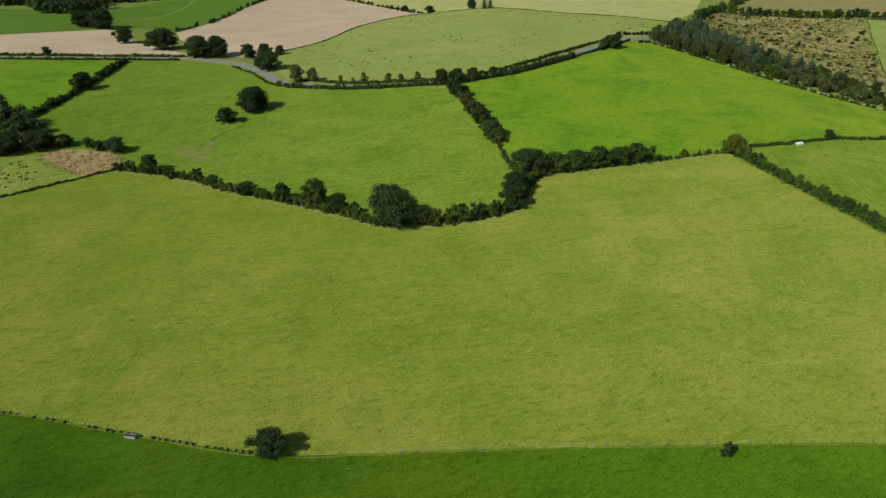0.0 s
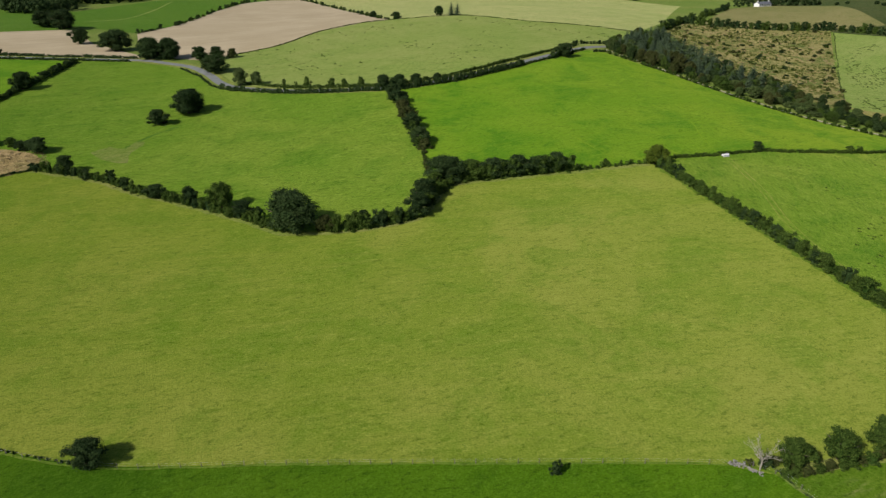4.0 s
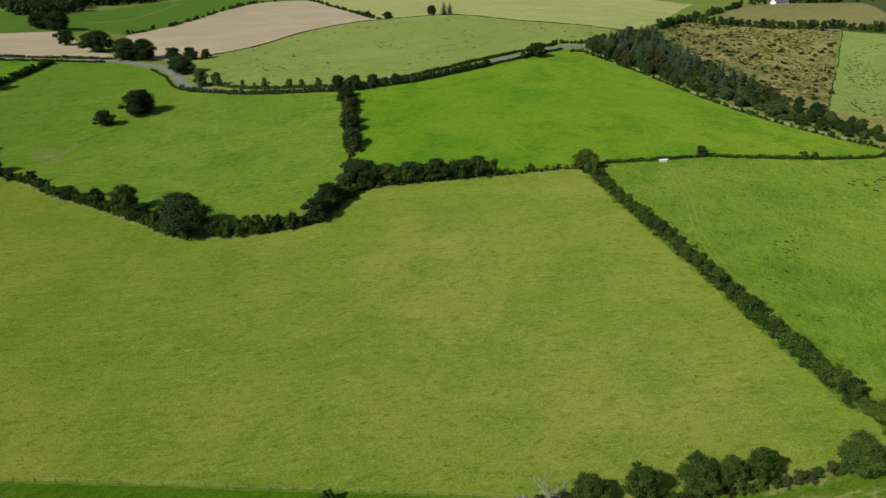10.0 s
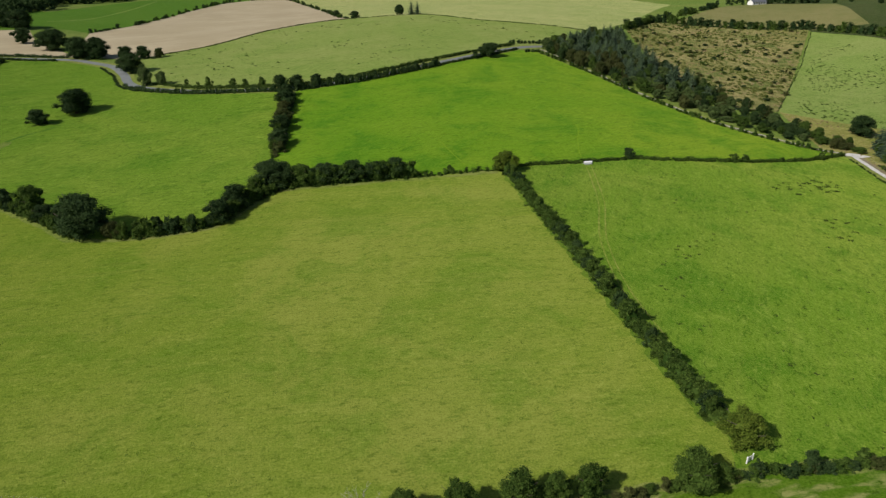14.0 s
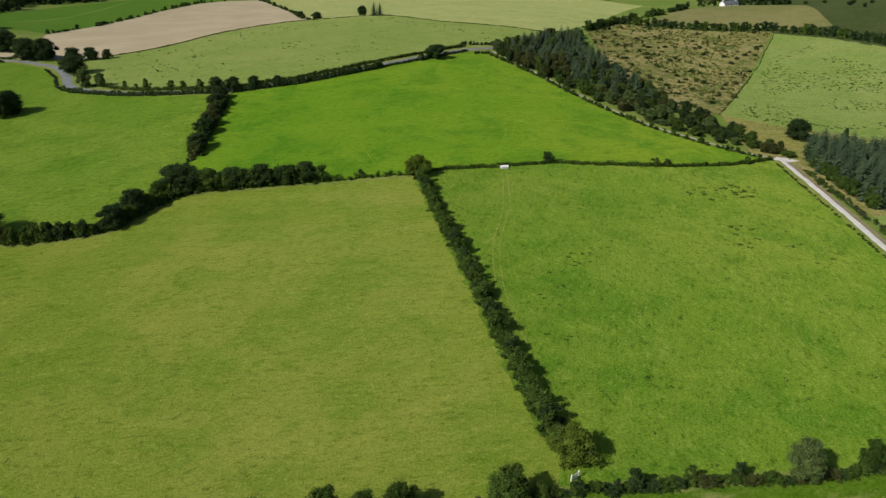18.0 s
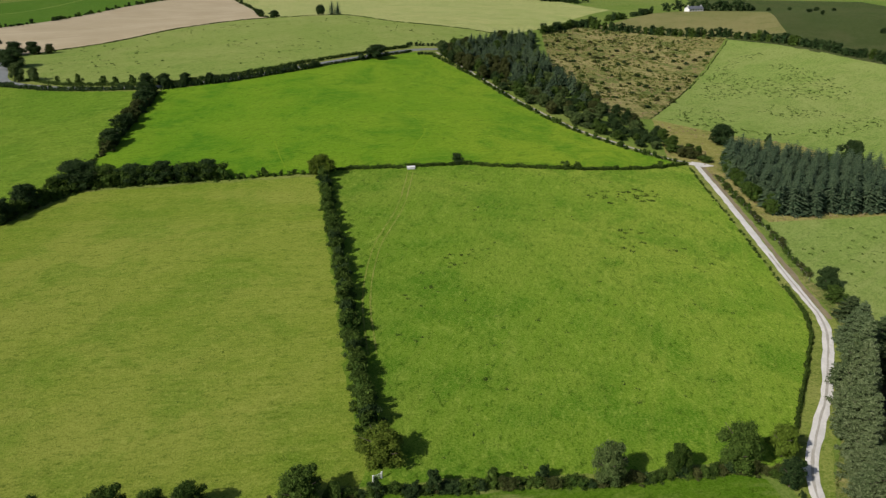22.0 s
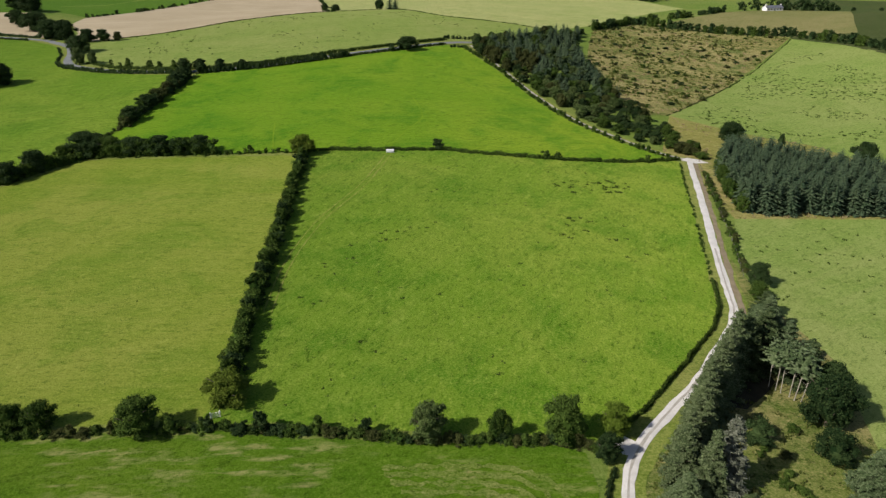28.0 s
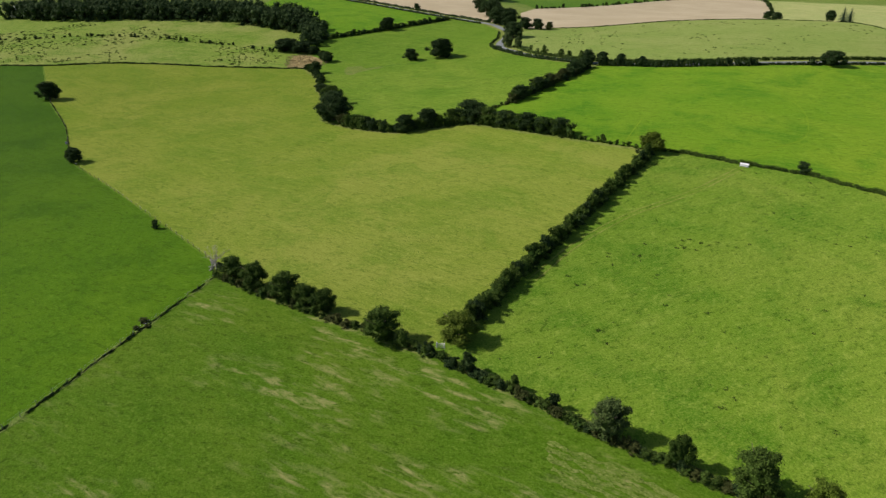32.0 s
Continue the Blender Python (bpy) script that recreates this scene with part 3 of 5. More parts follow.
def pine_mesh(name, seed, w, h, low, tiers, leaves, material, squash=0.62, taper=0.80):
    """Whorls of upswept boughs, each ending in heads of needles with dark gaps between, in a ragged cone round a thin heart."""
    rng = np.random.default_rng(seed)
    lo, hi = low / squash, h / squash
    blobs, heart = [], [(np.array([0, 0, lo + (hi - lo) * k]), w * (0.12 - 0.10 * k)) for k in np.linspace(0.05, 0.92, 12)]
    for i in range(tiers):
        u = i / tiers
        arms = int(round(8 - 4 * u))
        for j in range(arms):
            a = 2 * math.pi * (j + 0.5 * (i % 2) + rng.uniform(-0.25, 0.25)) / arms
            reach = w / 2 * (1 - u) ** taper * rng.uniform(0.70, 1.10)
            z = lo + (hi - lo) * (u + rng.uniform(-0.02, 0.02))
            r = w * (0.058 + 0.036 * (1 - u)) * rng.uniform(0.8, 1.25)
            for q, k in ((1.0, 1.0), (0.58, 1.05)):
                blobs.append((np.array([math.cos(a) * reach * q, math.sin(a) * reach * q, z - reach * 0.30 * (1 - q) + rng.uniform(-0.15, 0.15)]), r * k))
    blobs.append((np.array([0, 0, hi - 0.4]), w * 0.05))
    v, f = leaf_cloud(rng, blobs, leaves, 0.30, 0.34, 0.50, 0.60)
    vs, fs, k = [v], [list(q) for q in f], len(v)
    for c, r in [(c, r * 0.55) for c, r in blobs] + heart:
        cv = ICO_V * (r * (1.0 + 0.3 * rng.uniform(-1, 1, (len(ICO_V), 1)))) + c
        vs.append(cv)
        fs += [[a + k for a in q] for q in ICO_F]
        k += len(cv)
    v = np.concatenate(vs)
    v[:, 2] *= squash
    return mesh_from(name, v, fs, [material])


KIT = {}


def kit(kind, n, crown, trunk):
    KIT[kind] = [(crown(i), trunk(i)) for i in range(n)]


# each kind: crown width, height and foot as built; single plants scale them
SIZE = {"oak": (12.0, 11.0), "tree": (7.5, 7.5), "small": (4.0, 4.2), "bush": (3.2, 2.8), "spruce": (5.0, 12.0), "pine": (6.5, 12.0), "stem": (3.6, 11.0)}
for tone, mat in (("", M_LEAF), ("_dark", M_LEAF_DARK), ("_bright", M_LEAF_BRIGHT), ("_turning", M_LEAF_ORANGE), ("_silvery", M_LEAF_WILLOW), ("_russet", M_LEAF_BROWN)):
    if tone in ("", "_dark"):
        kit("oak" + tone, 3, lambda i: crown_mesh("oak_crown", 11 + 5 * i, 12.0, 11.0, 1.0, 32, 11000, 0.25, mat), lambda i: trunk_mesh("oak_trunk", 21 + i, 11.0, 0.42, 1.8, 12.0, M_BARK, 7))
    kit("tree" + tone, 3, lambda i: crown_mesh("tree_crown", 31 + i, 7.5, 7.5, 0.55, 24, 6500, 0.19, mat), lambda i: trunk_mesh("tree_trunk", 41 + i, 7.5, 0.24, 1.4, 7.5, M_BARK))
    if tone != "_turning":
        kit("small" + tone, 3, lambda i: crown_mesh("small_crown", 51 + i, 4.0, 4.2, -0.1, 15, 2600, 0.145, mat), lambda i: trunk_mesh("small_trunk", 61 + i, 4.2, 0.12, 0.6, 4.0, M_BARK, 4))
BUSH = {}
for tone, mat in (("", M_LEAF_HEDGE), ("_dark", M_LEAF_DARK), ("_green", M_LEAF), ("_russet", M_LEAF_BROWN)):
    BUSH[tone] = [crown_mesh("bush", 71 + i, 3.2, 2.8, -0.6, 11, 1450, 0.145, mat, fuzz=0.42) for i in range(6)]
LOW = [crown_mesh("trimmed_bush", 81 + i, 3.6, 1.6, -0.4, 14, 800, 0.13, M_LEAF_HEDGE, fuzz=0.5) for i in range(3)]
LOW_DARK = [crown_mesh("trimmed_bush_dark", 85 + i, 3.6, 1.6, -0.4, 14, 800, 0.13, M_LEAF_DARK, fuzz=0.5) for i in range(3)]
kit("spruce", 4, lambda i: spruce_mesh("spruce_boughs", 91 + i, 5.0, 12.0, 0.5, 20, M_NEEDLE, 0.05, 0.26, 0.5), lambda i: trunk_mesh("spruce_trunk", 95 + i, 12.0, 0.16, 0.4, 1.0, M_BARK, 0))
kit("spruce_pale", 2, lambda i: pine_mesh("dying_boughs", 101 + i, 5.2, 12.0, 0.5, 12, 7000, M_NEEDLE_PALE), lambda i: trunk_mesh("spruce_trunk", 105 + i, 12.0, 0.16, 0.4, 1.0, M_BARK_PALE, 0))
kit("pine", 4, lambda i: pine_mesh("pine_boughs", 111 + i, 6.5, 12.0, 0.5, 11, 8000, M_NEEDLE_PINE), lambda i: trunk_mesh("pine_trunk", 115 + i, 12.0, 0.22, 2.5, 5.5, M_BARK, 8))
kit("pine_light", 3, lambda i: pine_mesh("pine_boughs", 141 + i, 6.5, 12.0, 0.3, 12, 8000, M_NEEDLE_LIGHT), lambda i: trunk_mesh("pine_trunk", 145 + i, 12.0, 0.2, 2.5, 5.5, M_BARK, 8))
kit("pine_dark", 3, lambda i: pine_mesh("pine_boughs", 131 + i, 6.5, 12.0, 0.5, 10, 7000, M_NEEDLE_DEEP, taper=0.6), lambda i: trunk_mesh("pine_trunk", 135 + i, 12.0, 0.22, 2.5, 5.5, M_BARK, 8))
kit("stem", 2, lambda i: spruce_mesh("sparse_boughs", 121 + i, 4.4, 11.0, 6.0, 9, M_NEEDLE_PINE, 0.40, 0.0, 0.45, 9), lambda i: trunk_mesh("bare_stem", 125 + i, 11.0, 0.095, 5.0, 3.2, M_DEADWOOD, 9))
_count = [0]


def plant(kind, x, y, h, w, label, name="tree", category="tree", group="", sink=0.0):
    """One tree or bush of the kit, h metres high and w wide."""
    _count[0] += 1
    rng = random.Random(_count[0] * 7 + 3)
    crown, trunk = rng.choice(KIT[kind])
    w0, h0 = SIZE[kind.split("_")[0]]
    root = new(name)
    root.location = (x, y, ground_z(x, y) - sink)
    root.rotation_euler = (rng.uniform(-0.07, 0.07) * (kind == "stem"), rng.uniform(-0.07, 0.07) * (kind == "stem"), rng.uniform(0, 6.28))
    root.scale = (w / w0, w / w0, h / h0)
    part("trunk", trunk, None, root)
    part("crown", crown, None, root)
    return tagged(root, label, category, group)


def hedge(label, points, spacing, h, w, kinds=("",), uneven=0.3, wobble=0.4, gaps=0.0, seed=5, low=None, name="hedge"):
    """A hedge: its bushes stand one against the next along the line."""
    rng = random.Random(seed)
    root = new(name)
    line = smooth_line(points, spacing)
    o = line[len(line) // 2]
    base = Vector((o.x, o.y, ground_z(o.x, o.y)))
    root.location = base
    for i, c in enumerate(line):
        if rng.random() < gaps:
            continue
        d = line[min(i + 1, len(line) - 1)] - line[max(i - 1, 0)]
        me = rng.choice(low) if low else rng.choice(BUSH[rng.choice(kinds)])
        x, y = c.x + rng.uniform(-wobble, wobble), c.y + rng.uniform(-wobble, wobble)
        hh, ww = h * rng.uniform(1 - uneven, 1 + uneven), w * rng.uniform(1 - uneven * 0.6, 1 + uneven * 0.6)
        b = part("bush", me, None, root)
        b.location = Vector((x, y, ground_z(x, y))) - base
        if low:
            b.rotation_euler = (0, 0, math.atan2(d.y, d.x) + rng.choice((0, math.pi)) + rng.uniform(-0.12, 0.12))
            b.scale = (spacing * 2.1 / 3.6, ww / 3.6, hh / 1.6)
        else:
            b.rotation_euler = (0, 0, rng.uniform(0, 6.28))
            b.scale = (ww / 3.2, ww / 3.2, hh / 2.8)
    return tagged(root, label, "hedge")


def tussocks(name, label, spots, size, material, seed, blades=7, tall=1.0):
    """Clumps of blades on the ground, as one piece of stuff."""
    rng = random.Random(seed)
    v, f = [], []
    for x, y in spots:
        z = ground_z(x, y)
        s = size * rng.uniform(0.6, 1.5)
        for i in range(blades):
            a, r = rng.uniform(0, 6.28), s * math.sqrt(rng.random())
            px, py = x + r * math.cos(a), y + r * math.sin(a)
            hgt, wd, t = s * tall * rng.uniform(0.5, 1.1), s * 0.35, rng.uniform(0, 6.28)
            k = len(v)
            v += [(px - wd * math.cos(t), py - wd * math.sin(t), z - 0.05), (px + wd * math.cos(t), py + wd * math.sin(t), z - 0.05),
                  (px + rng.uniform(-0.4, 0.4) * s, py + rng.uniform(-0.4, 0.4) * s, z + hgt), (px - wd * math.sin(t), py + wd * math.cos(t), z - 0.05)]
            f += [(k, k + 1, k + 2), (k + 1, k + 3, k + 2), (k + 3, k, k + 2)]
    return tagged(new(name, mesh_from(name, v, f, [material])), label, "tussocks", kind="stuff")


def scatter(poly, n, seed, cluster=0.0):
    """n random spots in a field; cluster pulls them into drifts."""
    rng = random.Random(seed)
    xs, ys = [p[0] for p in poly], [p[1] for p in poly]
    out, tries = [], 0
    while len(out) < n and tries < n * 60:
        tries += 1
        x, y = rng.uniform(min(xs), max(xs)), rng.uniform(min(ys), max(ys))
        if not inside(poly, x, y):
            continue
        if cluster and noise.noise(Vector((x * 0.035, y * 0.035, seed * 3.1))) < cluster - rng.random() * 0.25:
            continue
        out.append((x, y))
    return out


def spaced(poly, gap, seed, jitter=0.35):
    """Planting spots in rough rows."""
    rng = random.Random(seed)
    xs, ys = [p[0] for p in poly], [p[1] for p in poly]
    out, row, y = [], 0, min(ys)
    while y < max(ys):
        x = min(xs) + (gap / 2 if row % 2 else 0)
        while x < max(xs):
            px, py = x + rng.uniform(-jitter, jitter) * gap, y + rng.uniform(-jitter, jitter) * gap
            if inside(poly, px, py):
                out.append((px, py))
            x += gap
        y += gap * 0.87
        row += 1
    return out


def fence(label, points, spacing=3.2, height=1.1, seed=3, rails=2):
    """Stakes with wire between them."""
    rng = random.Random(seed)
    root = new("fence")
    line = smooth_line(points, spacing)
    base = Vector((line[0].x, line[0].y, ground_z(line[0].x, line[0].y)))
    root.location = base
    bm = bmesh.new()
    box(bm, -0.05, 0.05, -0.05, 0.05, -0.3, height, 0.012)
    me = bpy.data.meshes.new("post")
    bm.to_mesh(me)
    bm.free()
    me.materials.append(M_POST)
    tops = []
    for c in line:
        p = part("post", me, None, root)
        q = Vector((c.x, c.y, ground_z(c.x, c.y))) - base
        p.location = q
        p.rotation_euler = (rng.uniform(-0.05, 0.05), rng.uniform(-0.05, 0.05), rng.uniform(0, 1.5))
        tops.append(q)
    for r in range(rails):
        v, f = [], []
        z = height * (0.55 + 0.38 * r)
        for a, b in zip(tops, tops[1:]):
            tube(v, f, a + Vector((0, 0, z)), b + Vector((0, 0, z)), 0.004, 0.004, 3)
        part("wire", mesh_from("wire", v, f, [M_STEEL]), None, root, "thin galvanised wire")
    return tagged(root, label, "fence")


# ---- the lie of the land ----
def axis(lo, hi):
    return np.concatenate([[lo - 2600, lo - 1500, lo - 700, lo - 250], np.arange(lo, hi + 1, 10.0), [hi + 250, hi + 700, hi + 1500, hi + 2600]])


gx, gy = np.meshgrid(axis(-520.0, 560.0), axis(-160.0, 900.0))
gz = heights(gx, gy)
nv, nh = gx.shape
gverts = np.stack([gx.ravel(), gy.ravel(), gz.ravel()], 1)
gfaces = [(j * nh + i, j * nh + i + 1, (j + 1) * nh + i + 1, (j + 1) * nh + i) for j in range(nv - 1) for i in range(nh - 1)]
tagged(new("ground", mesh_from("ground", gverts, gfaces, [M_GROUND], smooth=True)), "rolling green valley floor under the fields", "ground", kind="structure")

SOUTH_FENCE = [(-291, 132), (-219, 109.5), (-170, 98.2), (-144, 89.8), (-119, 82), (-88, 80), (-60, 78), (-17, 74.6), (-8.5, 71.5)]
SOUTH_HEDGE = [(-8.5, 71.5), (5, 73.2), (27, 78), (44, 82), (66, 84.4), (83, 85.6), (102, 88.6), (110, 88.5)]
WEST_LINE = [(-420, -8), (-306, 116), (-291, 132), (-268, 168), (-226.5, 202.5), (-194, 231)]
NORTH_HEDGE = [(-194, 232), (-167, 220), (-151, 207.6), (-135, 198), (-113.4, 183.2), (-100, 172.4), (-87, 171), (-72.6, 173.6), (-62.5, 178.6), (-56.5, 193), (-51, 202.4), (-32, 205.5), (-10, 209), (17, 214.5)]
SPUR_HEDGE = [(-57, 210), (-58, 232), (-60.5, 247), (-63.5, 267), (-66, 290), (-69, 312)]
EAST_HEDGE = [(20, 216), (29, 219), (47, 222.5), (63, 227), (80, 227.7), (96, 229), (109, 231), (129, 236.8), (144, 245)]
MID_HEDGE = [(20.3, 211), (23.9, 196), (27.3, 180), (33.5, 152), (37.6, 132.5), (41.3, 114.5), (44.4, 101), (46.2, 93.5)]
TRACK = [(149.3, 247.5), (147.3, 222), (145.4, 197), (143, 170), (141.9, 154.7), (141.2, 143), (140.6, 137), (138.4, 129.8), (132.1, 117.2), (127.8, 109), (121.9, 100), (117.2, 92.2), (114.8, 87), (113.4, 80), (112.4, 60), (111.2, 20), (112, -60)]
TRACK_HEDGE = [(145.5, 243), (143.6, 222), (142, 197), (140, 170), (138.6, 150), (137.8, 140), (134.9, 130), (128.9, 118.8), (123.4, 109.3), (118.0, 100), (114.0, 94.8)]
LANE = [(149.3, 247.5), (139, 253), (122, 270), (111.5, 282), (93.5, 315), (77, 353), (62, 386), (54, 401)]
ROAD = [(-640, 380), (-420, 392), (-309, 397), (-250, 400.5), (-210, 399.5), (-191, 390.5), (-176, 380), (-163, 362), (-153, 344), (-142, 334), (-120, 325.5), (-105, 322.5), (-72, 320), (-38, 331), (-3, 357.5), (22, 380.5), (42, 401), (58, 411), (74, 420)]
DIAGONAL = [(-8.5, 71.5), (3.7, 43.2), (13.4, 21.2), (32, -25)]

FIELD_OLIVE = SOUTH_FENCE[:-1] + SOUTH_HEDGE[:4] + [(46.5, 88)] + MID_HEDGE[::-1] + NORTH_HEDGE[::-1] + WEST_LINE[4:2:-1]
FIELD_MIXED = [(46.7, 93.5), (45, 83)] + SOUTH_HEDGE[4:] + TRACK_HEDGE[::-1] + EAST_HEDGE[::-1] + MID_HEDGE[:-1]
FIELD_VIVID = EAST_HEDGE + [(137, 251), (119.6, 267), (109, 279.6), (91, 312), (74, 351), (51, 393), (40, 395), (21, 374), (-3, 352), (-38, 326), (-66, 316)] + SPUR_HEDGE[::-1][1:] + [(-51, 204)] + NORTH_HEDGE[-3:-1]
FIELD_NW = NORTH_HEDGE[:-3] + SPUR_HEDGE + [(-72, 316.5), (-105, 318.5), (-121, 321.5), (-145, 330), (-157, 342), (-166, 360), (-179, 377), (-193, 386), (-211, 395), (-241, 396), (-243, 333), (-247, 301), (-247, 272), (-226, 258), (-205, 246)]
FIELD_WEST = [(-241, 396), (-309, 392), (-430, 388), (-385, 330), (-270, 284), (-247, 272), (-247, 301), (-243, 333)]
TILLED_TOP = [(-66, 541), (-79, 562), (-100, 630), (-120, 680), (-143, 735), (-165, 780), (-195, 770), (-215, 735), (-224, 660), (-226, 600), (-231, 540), (-242, 498)]
FIELD_TILLED = [(-162, 408), (-137, 436), (-117, 490), (-90, 530)] + TILLED_TOP + [(-230, 462), (-200, 425), (-192, 404), (-176, 398)]
FIELD_TILLED_W = [(-343, 469), (-287, 505), (-253, 450), (-210, 410), (-212, 404.5), (-250, 405.5), (-309, 402), (-420, 397), (-430, 450)]
FIELD_ROADSIDE = [(-162, 408), (-137, 436), (-117, 490), (-90, 530), (-66, 541), (-18, 546), (25, 500), (72, 491), (98, 482), (60, 417), (39, 406), (18, 384), (-6, 361), (-40, 335), (-72, 324), (-103, 327), (-118, 330), (-139, 338), (-149, 347), (-158, 365), (-170, 385)]
FIELD_HAY = [(-18, 546)] + TILLED_TOP[:6] + [(-30, 860), (180, 860), (220, 715), (142, 549), (98, 482), (72, 491), (25, 500)]
FIELD_PATH = TILLED_TOP[:4:-1] + [(-130, 860), (-280, 860), (-300, 740), (-327, 611), (-300, 522), (-262, 510)]
FIELD_FAR_W = [(-343, 469), (-287, 505), (-300, 522), (-327, 611), (-460, 640), (-520, 520), (-430, 450)]
FIELD_DEEP = SOUTH_FENCE + DIAGONAL[1:] + [(40, -140), (-420, -140)] + WEST_LINE[:2]
FIELD_GRAZED = SOUTH_HEDGE[:-1] + [(107.6, 87.4), (109.2, 80), (108.6, 60), (107.5, 20), (108, -140), (40, -140)] + DIAGONAL[:0:-1]
FIELD_FELLED = [(121, 440), (124, 479), (127, 508), (158, 548), (182, 542), (215, 528), (256, 511), (152, 315), (136, 308), (128, 329), (118, 373)]
FIELD_RUSHY = [(256, 507), (279, 484), (295, 459), (306, 433), (360, 330), (340, 230), (250, 236), (219, 262), (205, 287), (181, 298), (152, 315)]
FIELD_EAST = [(153, 193), (197, 204), (250, 216), (340, 220), (340, 40), (160, 40), (154, 96), (156, 122), (151, 137), (147.5, 152), (149, 175)]
FIELD_BROWN = [(126, 509), (158, 549), (182, 543), (215, 529), (256, 512), (298, 512), (307, 545), (322, 590), (338, 640), (302, 705), (252, 668), (184, 568)]
FIELD_MOOR = [(306, 433), (279, 484), (256, 507), (256, 512), (298, 512), (307, 545), (322, 590), (338, 640), (302, 705), (350, 890), (560, 890), (560, 240), (420, 260), (360, 330)]
ROUGH_EAST = [(151, 247), (141, 254), (152, 315), (181, 298), (205, 287), (219, 262), (250, 236), (250, 216), (197, 204), (153, 193), (149.5, 215)]
ROUGH_WEST = WEST_LINE[:5] + [(-194, 232), (-205, 246), (-226, 258), (-247, 272), (-270, 284), (-385, 330), (-520, 300), (-520, -8)]
COPSE = [(145.2, 170), (147.5, 152), (151, 137), (156, 122), (154, 96), (160, 40), (160, -60), (115, -60), (114.5, 40), (115.5, 80), (117.5, 86), (125, 98), (132, 108), (137, 117.5), (142.5, 128), (144.5, 140)]

for nm, poly, mat, lab in (
    ("field_olive", FIELD_OLIVE, M_OLIVE, "large olive-green pasture with faint drilled rows and dry drifts"),
    ("field_mixed", FIELD_MIXED, M_MIXED, "mottled mid-green pasture with dark tussocks between hedge and track"),
    ("field_vivid", FIELD_VIVID, M_VIVID, "smooth vivid green ley on the rise below the road"),
    ("field_northwest", FIELD_NW, M_NORTHWEST, "bright green pasture with two lone trees"),
    ("field_west", FIELD_WEST, M_VIVID, "bright green ley below the road hedge"),
    ("field_tilled", FIELD_TILLED, M_STUBBLE, "bare tan tilled field on the far slope"),
    ("field_tilled_west", FIELD_TILLED_W, M_STUBBLE, "bare tan tilled field beside the road trees"),
    ("field_roadside", FIELD_ROADSIDE, M_PALE, "pale green sloping pasture above the road"),
    ("field_hay", FIELD_HAY, M_HAY, "straw-coloured hay field on the far slope"),
    ("field_path", FIELD_PATH, M_DARKFAR, "dark green far field crossed by a path"),
    ("field_far_west", FIELD_FAR_W, M_DARKFAR, "dark green far field below the woods"),
    ("field_deep", FIELD_DEEP, M_DEEP, "deep green smooth ley south of the wire fence"),
    ("field_grazed", FIELD_GRAZED, M_SHEEP, "close-grazed green pasture with dry straw-coloured scars"),
    ("field_felled", FIELD_FELLED, M_CLEARED, "brown felled plantation ground with brash and scrub"),
    ("field_rushy", FIELD_RUSHY, M_RIGHT, "pale green pasture dotted with dark rush clumps"),
    ("field_east", FIELD_EAST, M_RIGHT, "pale green pasture east of the gravel track"),
    ("field_brown", FIELD_BROWN, M_BROWNHILL, "brownish hill pasture below the white cottage"),
    ("moor", FIELD_MOOR, M_CLOUDED_MOOR, "brown-green open moorland, cloud shadow painted into its colour"),
    ("rough_ground_east", ROUGH_EAST, M_ROUGH, "dry rough grass round the spruce plantation"),
    ("rough_ground_west", ROUGH_WEST, M_WESTROUGH, "uneven rushy green grazing below the far woods"),
    ("copse_floor", COPSE, M_COPSE, "rough yellow-green grass under the roadside copse"),
):
    drape(nm, poly, mat, 0.05, label=lab)
drape("muddy_patch", [(-181, 249), (-176, 255), (-170, 252), (-168, 261), (-164, 259), (-166, 247), (-164, 236.5), (-174, 241)], M_MUD, 0.10, 4.0, "trodden muddy brown patch in the grass", True)
ribbon("trodden_line", [(-171, 247), (-168, 258), (-164, 268), (-157, 278)], (-0.7, 0.0, 0.7), 0.10, M_DARKFAR, "dark wet line of rank grass across the pasture", "path", 0.4, 2.5, 44)
drape("bracken_patch", [(-224.6, 245.1), (-222, 251.1), (-212.3, 252.3), (-199, 246.3), (-193.5, 233.8), (-196.7, 230.7), (-202.3, 225), (-209.1, 230.6), (-216.8, 236.9)], M_BRACKEN, 0.10, 5.0, "patch of dead brown bracken at the field corner", True)

# dark sheet of litter that also paints in the pines' pool of shade
drape("shaded_litter", [(131.5, 103.5), (135, 103), (138.6, 107), (142.5, 112.5), (141, 117), (136, 115), (133, 109)], M_SHADED_LITTER, 0.10, 3.0, "needle litter under the pines with their shade painted in", True)

# verges, track and road
ribbon("track_verge", TRACK, (-2.9, -1.0, 1.1, 3.2), 0.09, M_VERGE, "dry grass verge along the gravel track", "verge", 0.35, seed=4)
ribbon("track_bank", TRACK[:7], (-2.5, -1.9, -1.15), 0.16, M_EARTH, "bare brown earth bank beside the gravel track", "verge", 0.3, seed=6)
ribbon("track", TRACK, (-1.02, -0.7, 0.7, 1.02), 0.15, M_GRAVEL, "pale gravel farm track", "track", 0.18, seed=2, crown=0.03)
ribbon("track_crown", TRACK[3:], (-0.22, 0.22), 0.20, M_RUT, "worn grey strip between the wheel ruts", "track", 0.10, seed=3)
ribbon("lane", LANE, (-0.65, 0.65), 0.12, M_RUT, "narrow pale lane along the wood", "lane", 0.15, seed=5)
ribbon("lane_verge", LANE, (-2.4, 0.0, 2.4), 0.08, M_VERGE, "dry verge of the narrow lane", "verge", 0.4, seed=8)
